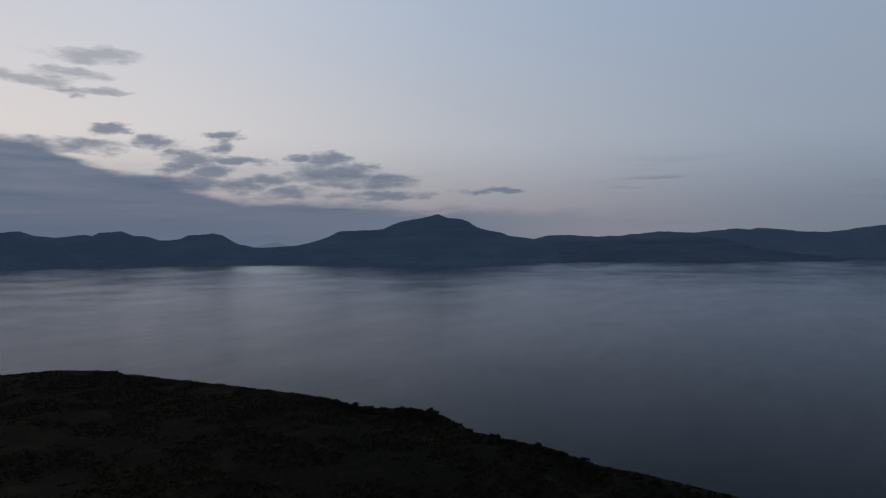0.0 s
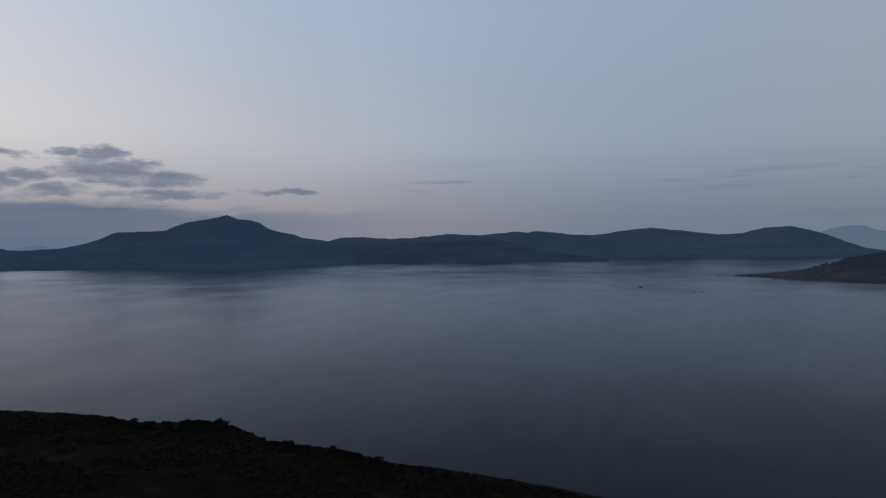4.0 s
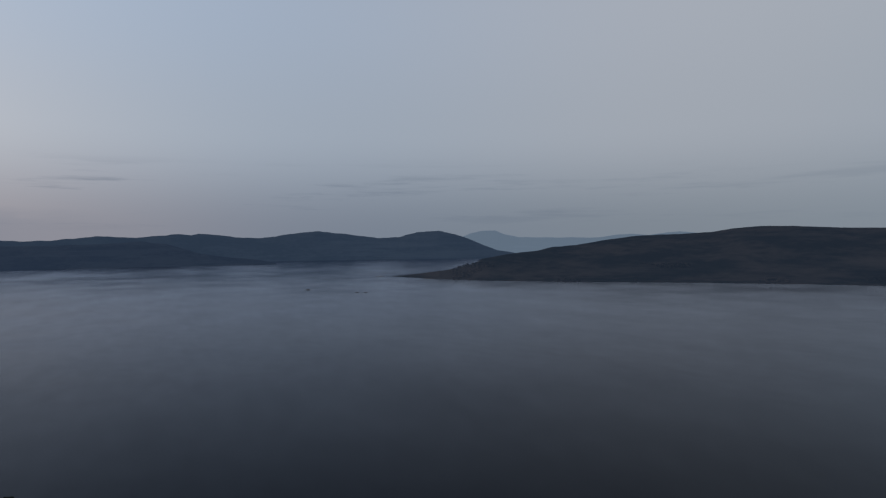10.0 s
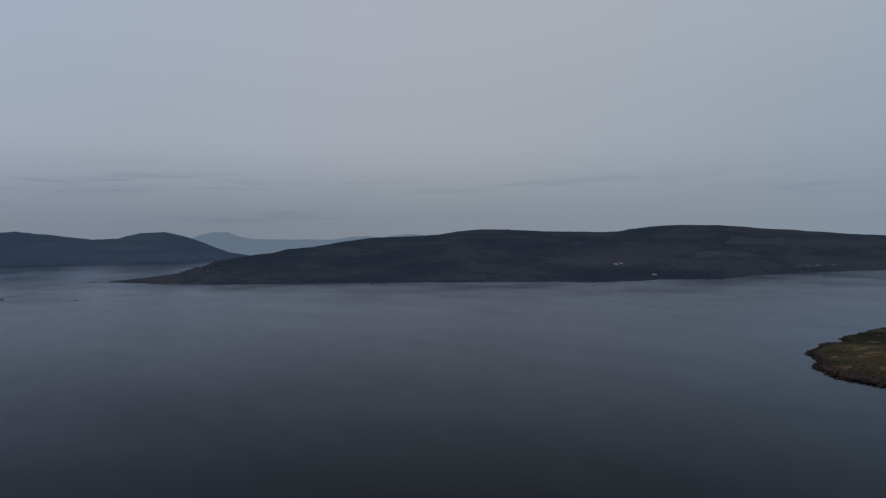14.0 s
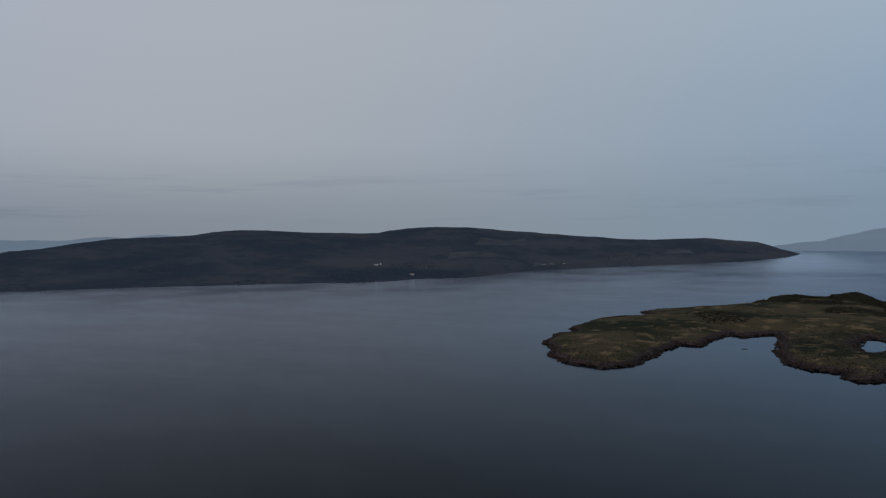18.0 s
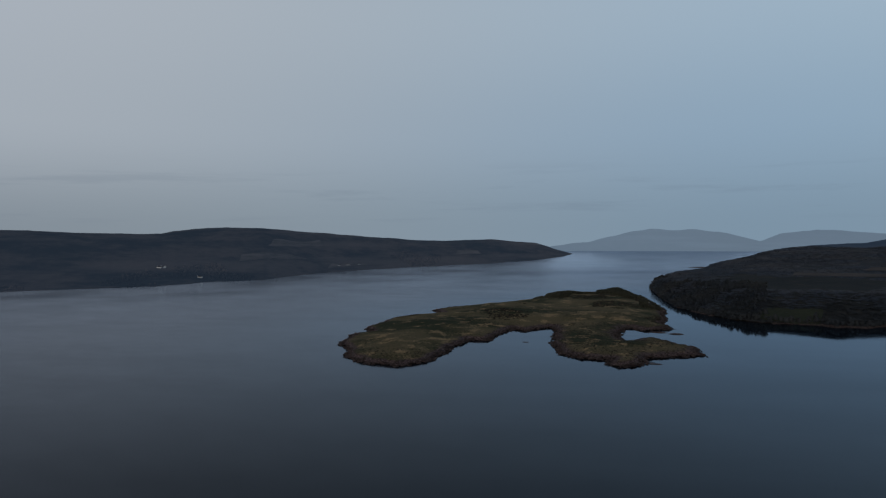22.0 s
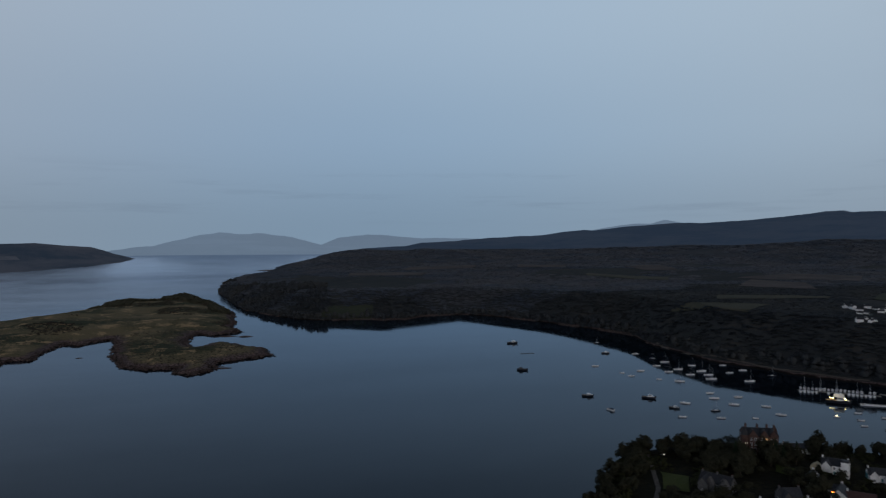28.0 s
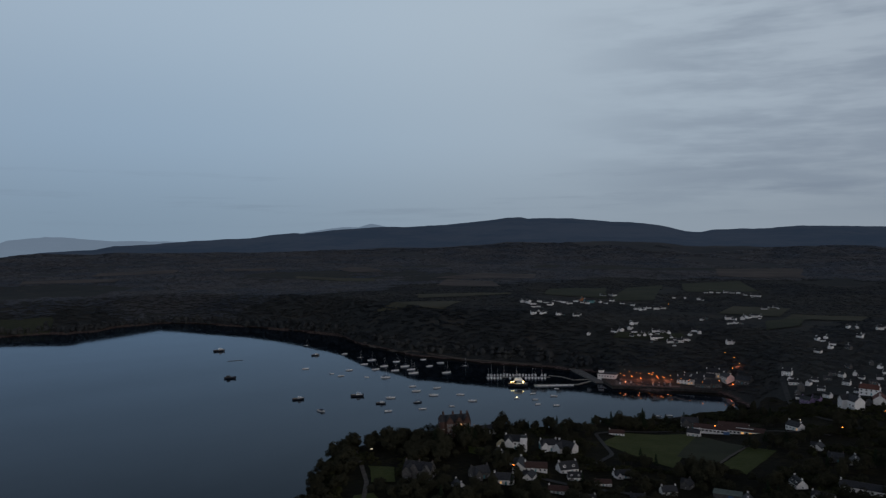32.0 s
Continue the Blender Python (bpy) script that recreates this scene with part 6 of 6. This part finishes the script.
def scatter(name, pts, width, height, templates, mat, label, category, seed, smooth=False):
    """One mesh of many small pieces at the points: kind stuff."""
    rs = np.random.RandomState(seed)
    n = len(pts)
    which = rs.randint(len(templates), size=n)
    vs, fs, base = [], [], 0
    for k, (tv, tf) in enumerate(templates):
        sel = np.nonzero(which == k)[0]
        a = rs.uniform(0, 6.283, len(sel))
        w, h = width[sel], height[sel]
        c, s = np.cos(a), np.sin(a)
        v = np.empty((len(sel), len(tv), 3), np.float32)
        v[:, :, 0] = pts[sel, 0:1] + (c[:, None] * tv[:, 0] - s[:, None] * tv[:, 1]) * w[:, None]
        v[:, :, 1] = pts[sel, 1:2] + (s[:, None] * tv[:, 0] + c[:, None] * tv[:, 1]) * w[:, None]
        v[:, :, 2] = pts[sel, 2:3] + tv[:, 2] * h[:, None]
        f = tf[None] + (base + np.arange(len(sel)) * len(tv))[:, None, None]
        vs.append(v.reshape(-1, 3))
        fs.append(f.reshape(-1, 3))
        base += len(sel) * len(tv)
    v, f = np.concatenate(vs), np.concatenate(fs).astype(np.int32)
    me = bpy.data.meshes.new(name)
    me.vertices.add(len(v))
    me.vertices.foreach_set("co", v.ravel())
    me.loops.add(f.size)
    me.loops.foreach_set("vertex_index", f.ravel())
    me.polygons.add(len(f))
    me.polygons.foreach_set("loop_start", np.arange(0, f.size, 3, dtype=np.int32))
    if smooth:
        me.polygons.foreach_set("use_smooth", np.full(len(f), True))
    me.update(calc_edges=True)
    me.materials.append(mat)
    return tagged(new(name, me), label, category, kind="stuff")


def as_template(ob):
    """The corners and triangles of a tree's parts, in its own space."""
    vs, fs, base = [], [], 0
    for part_ in ob.children:
        me = part_.data
        me.calc_loop_triangles()
        co = np.empty(len(me.vertices) * 3, np.float32)
        me.vertices.foreach_get("co", co)
        tri = np.empty(len(me.loop_triangles) * 3, np.int32)
        me.loop_triangles.foreach_get("vertices", tri)
        vs.append(co.reshape(-1, 3))
        fs.append(tri.reshape(-1, 3) + base)
        base += len(me.vertices)
    return np.concatenate(vs), np.concatenate(fs)


wild = [w for w in WILD]
GARDEN = []
P = np.array([list(spot(az, r)) for k, az, r, size in wild])
sizes = np.array([w[3] for w in wild])
for _ in range(330):
    az, r = trng.uniform(154, 192), trng.uniform(270, 470)
    if clear_of_homes(az, r, 7.5) and not (169.8 < az < 183.8 and r > 392) and not (az < 154.3 and r < 378):
        GARDEN.append((az, r, trng.uniform(0.55, 1.05)))
G = np.array([list(spot(az, r, lift=-0.15)) for az, r, size in GARDEN])
grown = np.array([g[2] for g in GARDEN])
small_trees = [tree("low garden tree", 8, 3.8, 31 + k, "", 0.85, 26) for k in range(3)]
scatter("garden_trees", G, grown, grown, [as_template(t) for t in small_trees], LEAF, "dark garden trees and tall hedges between the houses", "trees", 14)
for t in small_trees:
    for c in list(t.children):
        bpy.data.objects.remove(c)
    bpy.data.objects.remove(t)
scatter("headland_trees", P, sizes, sizes, [as_template(kinds[k]) for k in (0, 2, 3)], LEAF, "dark windswept trees on the headland and between gardens", "trees", 12)
srng = random.Random(5)
BLOBS = [blob_template(srng) for _ in range(8)]
TWIGS = [blob_template(srng, 4) for _ in range(5)]
MOUNDS = [blob_template(srng, 5, ((-0.1, 1.25), (0.42, 0.95), (0.82, 0.48))) for _ in range(6)]
rs = np.random.RandomState(11)


def polar_points(n, az0, az1, r0, r1, zfun):
    az, r = rs.uniform(az0, az1, n), np.sqrt(rs.uniform(r0 ** 2, r1 ** 2, n))
    return az, r, np.stack([r * np.sin(np.radians(az)), r * np.cos(np.radians(az)), zfun(az, r)], -1)


def in_fields(az, r):
    """True where a pasture, village or road lies open."""
    hit = np.zeros(len(az), bool)
    x, y = r * np.sin(np.radians(az)), r * np.cos(np.radians(az))
    az, r = az + 0.7 * rough(x, y, 60, 3, 62), r + 26 * rough(x, y, 50, 3, 63)
    fx, fy = r * np.sin(np.radians(az)), r * np.cos(np.radians(az))
    for corners, _, _ in FIELDS:
        hit |= inside_depth(fx, fy, ring_of(table(corners))) > 4
    hit |= (az > 170.8) & (az < 180.1) & (r > 700) & (r < 780)
    x, y = r * np.sin(np.radians(az)), r * np.cos(np.radians(az))
    for a, b in HOMES:
        hit |= np.hypot(x - b * math.sin(radians(a)), y - b * math.cos(radians(a))) < 6.5
    return hit


# the woods on the shore of the bay and on the plain behind
az, r = rs.uniform(117.2, 192, 105000), rs.uniform(690, 3150, 105000) 
P = np.stack([r * np.sin(np.radians(az)), r * np.cos(np.radians(az)), np.maximum(MULL_LAND.z(az, r), np.where(r < 770, near_z(az, r), -9.0))], -1)
depth = r - MULL_LAND.edge(az)
thick = rough(P[:, 0], P[:, 1], 240, 4, 61) + rs.uniform(-0.06, 0.06, len(P))
keep = (depth > 14) & (r < HILL_TOP(az) + 20) & ~in_fields(az, r) & ((depth < 330 + 160 * thick) & (r < 1900) | (thick > -0.22))
# canopy past this distance takes the leaf colours with haze painted in
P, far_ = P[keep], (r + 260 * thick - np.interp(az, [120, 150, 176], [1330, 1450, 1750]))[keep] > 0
dist = np.hypot(P[:, 0], P[:, 1])
wide = np.interp(dist, [700, 1300, 2500, 3200], [3.3, 5.0, 9.0, 12.0]) * rs.uniform(0.8, 1.3, len(P))
hh = wide * rs.uniform(0.16, 0.26, len(P))
P[:, 2] -= 0.2 * hh
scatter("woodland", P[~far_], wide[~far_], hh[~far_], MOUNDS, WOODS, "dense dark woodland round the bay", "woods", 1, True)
scatter("upland_woodland", P[far_], wide[far_], hh[far_] * 0.7, MOUNDS, HAZY_WOODS, "haze-tinted woods on the plain behind the bay", "woods", 8, True)
# shore trees close to the water's edge, uneven
az, r, P = polar_points(26000, 117.2, 172, 800, 2200, MULL_LAND.z)
depth = r - MULL_LAND.edge(az)
keep = (depth > np.where((az > 151.5) & (az < 168), 15, 5)) & (depth < 34)
P = P[keep]
hh = rs.uniform(5, 12, len(P))
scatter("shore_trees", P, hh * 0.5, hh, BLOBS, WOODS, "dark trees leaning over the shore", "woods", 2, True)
# tall trees on the wooded point
az, r = 117.3 + 8.0 * rs.uniform(0, 1, 2800) ** 2.6, rs.uniform(8, 420, 2800)
r = r + MULL_LAND.edge(az)
P = np.stack([r * np.sin(np.radians(az)), r * np.cos(np.radians(az)), MULL_LAND.z(az, r) - 0.8], -1)
P = P[rough(P[:, 0], P[:, 1], 70, 3, 68) > -0.05]
hh = rs.uniform(6, 12, len(P))
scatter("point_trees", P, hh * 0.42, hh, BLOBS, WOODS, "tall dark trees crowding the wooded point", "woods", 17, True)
# boulders and weed along the shore of the bay
az, r = rs.uniform(117.3, 151, 9000), rs.uniform(-3, 9, 9000)
r = r + MULL_LAND.edge(az)
P = np.stack([r * np.sin(np.radians(az)), r * np.cos(np.radians(az)), np.maximum(MULL_LAND.z(az, r), -0.3) - 0.3], -1)
P = P[rough(P[:, 0], P[:, 1], 60, 3, 66) > -0.1]
hh = rs.uniform(0.6, 1.9, len(P))
scatter("bay_boulders", P, hh * 1.3, hh, TWIGS, ROCK, "brown boulders along the shore of the bay", "rocks", 16)
# thickets along the moor across the sound
az, r, P = polar_points(16000, 44, 110, 2650, 4100, MOR_LAND.z)
depth = r - MOR_LAND.edge(az)
thick = rough(P[:, 0], P[:, 1], 300, 3, 67)
keep = (depth > 25) & (depth < 420) & (thick > 0.08)
for a, b in HOMES:
    if a < 100:
        keep &= ~((np.abs(az - a) < 0.6) & (r > b - 160) & (r < b + 20))
P = P[keep]
hh = rs.uniform(6, 11, len(P))
# thickets share the moor's material, its haze emission included
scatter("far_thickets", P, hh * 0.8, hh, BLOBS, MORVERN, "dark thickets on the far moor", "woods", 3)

# the island: scrub, trees at its ends, boulders round the shore
lo, hi = ISLE_RING.min(0), ISLE_RING.max(0)
x, y = rs.uniform(lo[0], hi[0], 40000), rs.uniform(lo[1], hi[1], 40000)
d = inside_depth(x, y, ISLE_RING)
z = isle_z(x, y, ISLE_RING)
thick = rough(x, y, 90, 3, 71)
azs, rads = np.degrees(np.arctan2(x, y)) % 360, np.hypot(x, y)
scrub = (d > 9) & (z > 3.4) & ((thick > 0.12) | ((rads < 1230) & (azs > 109.3)))
P = np.stack([x, y, z - 0.3], -1)[scrub]
hh = rs.uniform(0.6, 1.7, len(P)) * np.where(rads[scrub] < 1230, 0.6, 1.0)
scatter("island_scrub", P, hh * 1.7, hh, MOUNDS, SCRUB, "dark scrub and bracken on the island", "scrub", 4)
ends = (d > 6) & (z > 1.5) & (((rads > 1880) & (azs > 112.2)) | ((rads > 1780) & (azs > 108.3) & (d < 70)) | ((azs > 116.2) & (rads > 1500) & (rads < 1800)) | ((azs > 105) & (rads > 1760) & (d < 60)))
P = np.stack([x, y, z - 0.6], -1)[ends]
hh = rs.uniform(3, 7.5, len(P))
scatter("island_trees", P, hh * 0.6, hh, BLOBS, ISLE_LEAF, "low dark trees on the island", "woods", 5)
x, y = rs.uniform(lo[0] - 12, hi[0] + 12, 90000), rs.uniform(lo[1] - 12, hi[1] + 12, 90000)
z = isle_z(x, y, ISLE_RING)
edge = (z > -0.9) & (z < 2.6)
P = np.stack([x, y, z - 0.5], -1)[edge]
hh = rs.uniform(0.6, 2.4, len(P)) ** 1.3
scatter("shore_boulders", P, hh * 1.4, hh, TWIGS, ROCK, "dark boulders round the island's shore", "rocks", 6)


# skerries
def skerry(label, az, r, L, W, H, turn, seed):
    rng = random.Random(seed)
    bm = bmesh.new()
    n, rings = 14, []
    for z, f in ((-1.5, 1.15), (0.1, 1.0), (H * 0.55, 0.72), (H, 0.34)):
        rings.append([bm.verts.new((L / 2 * f * rng.uniform(0.72, 1.15) * math.cos(6.283 * k / n), W / 2 * f * rng.uniform(0.7, 1.2) * math.sin(6.283 * k / n), z + rng.uniform(-0.12, 0.2) * H)) for k in range(n)])
    for a, b in zip(rings, rings[1:]):
        for k in range(n):
            bm.faces.new((a[k], a[(k + 1) % n], b[(k + 1) % n], b[k]))
    bm.faces.new(rings[-1])
    ob = part("skerry", bm, ROCK)
    tagged(ob, label, "rock", "skerries")
    v = spot(az, r, 0.0)
    ob.matrix_basis = pose(v.x, v.y, 0, 0, 0, -(az + turn))
    return ob


skerry("thin dark reef in the island inlet", 117.6, 1178, 34, 7, 1.2, 6, 1)
skerry("thin dark reef beside the island", 117.1, 880, 26, 5, 0.9, 8, 2)
skerry("thin dark reef awash by the island", 116.6, 893, 22, 4, 0.7, 4, 3)
skerry("small dark rock in the inlet", 107.2, 1040, 10, 4, 0.6, 0, 4)
skerry("dark rock off the island point", 118.9, 1165, 24, 8, 1.4, 0, 5)
skerry("dark lone rock in the sound", 32.4, 2319, 17, 8, 2.4, 0, 6)
skerry("low dark rock in the sound", 36.3, 2154, 9, 6, 1.3, 0, 7)
skerry("flat dark rock in the sound", 37.0, 2148, 14, 6, 1.2, 0, 8)
skerry("dark rock at the moor's point", 38.2, 3190, 40, 10, 1.6, 0, 9)
skerry("dark rocks off the moor's shore", 42.2, 2925, 60, 8, 1.5, 0, 10)
far_spit = skerry("low dark tongue of land beyond the headland", 120.9, 3720, 150, 30, 3.0, 0, 12)
far_spit.location.z = float(sea_z(3720)) + 0.5
bothy = house("small white cottage on the island", 9, 6, 3.0, 2.6, RENDER_WHITE, SLATE, far=True, chimneys=1)
v = spot(117.0, 1555, 0)
place(bothy, pose(v.x, v.y, float(isle_z(np.array([v.x]), np.array([v.y]), ISLE_RING)[0]) - 0.2, 0, 0, -100))
beached = copy_thing(dinghy, pose(*[spot(101.3, 1480, 0)[k] for k in (0, 1)], 1.2, 0, 0, -60) @ Matrix.Scale(1.8, 4))

# gorse and rough grass on the headland moor
def bush(label, seed, size):
    rng = random.Random(seed)
    base = new("gorse_bush")
    tagged(base, label, "bush", "gorse bushes")
    wood = bmesh.new()
    for k in range(3):
        a = k * 2.1
        tube((0, 0, -0.3), (0.5 * math.cos(a) * size, 0.5 * math.sin(a) * size, size * 0.8), 0.07, 0.03, 5, wood)
    part("stems", wood, BARK, base)
    bm = bmesh.new()
    for k in range(4):
        leaf_cloud(bm, rng, Vector((rng.uniform(-0.7, 0.7) * size, rng.uniform(-0.7, 0.7) * size, size * rng.uniform(0.5, 0.9))), (size * 0.7, size * 0.7, size * 0.5), 50, size * 0.26)
    part("foliage", bm, GORSE, base, "dense dark gorse")
    return base


bushes = [bush("dark rounded gorse bush on the moor", 1, 1.3), bush("low spreading gorse bush on the moor", 2, 1.0), bush("tall dark gorse bush at the cliff edge", 3, 1.7)]
made = 0
for k in range(190):
    az = trng.choice((trng.uniform(-11, -3.5), trng.uniform(-4, -0.8), trng.uniform(1, 12), trng.uniform(8, 29), trng.uniform(-32, 28)))
    cr = float(np.interp(az, CREST_R[0], CREST_R[1]))
    r = cr + trng.gauss(-6, 7) if az > -12 else cr * trng.uniform(0.55, 1.0)
    m = facing(az, r, trng.uniform(0, 360), lift=-0.1)
    if made < 3:
        place(bushes[made], m)
    else:
        copy_thing(bushes[trng.randrange(3)], m @ Matrix.Scale(trng.uniform(0.7, 1.35), 4))
    made += 1
az, r, P = polar_points(60000, -34, 31, 200, 640, near_z)
keep = (r < np.interp(az, CREST_R[0], CREST_R[1]) + 25) & (rough(P[:, 0], P[:, 1], 22, 3, 81) > -0.15)
P = P[keep]
hh = rs.uniform(0.25, 0.95, len(P))
P[:, 2] -= 0.1
scatter("moor_grass", P, hh * 0.9, hh, TWIGS, TUSSOCK, "rough tussocks of grass and heather", "grass", 7)
az, r, P = polar_points(46000, 146, 194, 230, 640, near_z)
open_ = ((az > 170.3) & (az < 183.5) & (r > 395) & (r < 512)) | ((az > 149.6) & (az < 154.1) & (r < 376)) | in_fields(az, r)
keep = ~open_ & (rough(P[:, 0], P[:, 1], 30, 3, 83) > 0.05) & (r < np.interp(az, CREST_R[0], CREST_R[1]) + 40)
P = P[keep]
hh = rs.uniform(0.5, 2.0, len(P))
scatter("garden_shrubs", P, hh * 0.9, hh, BLOBS, GORSE, "dark hedges and shrubs between the houses", "shrubs", 8)
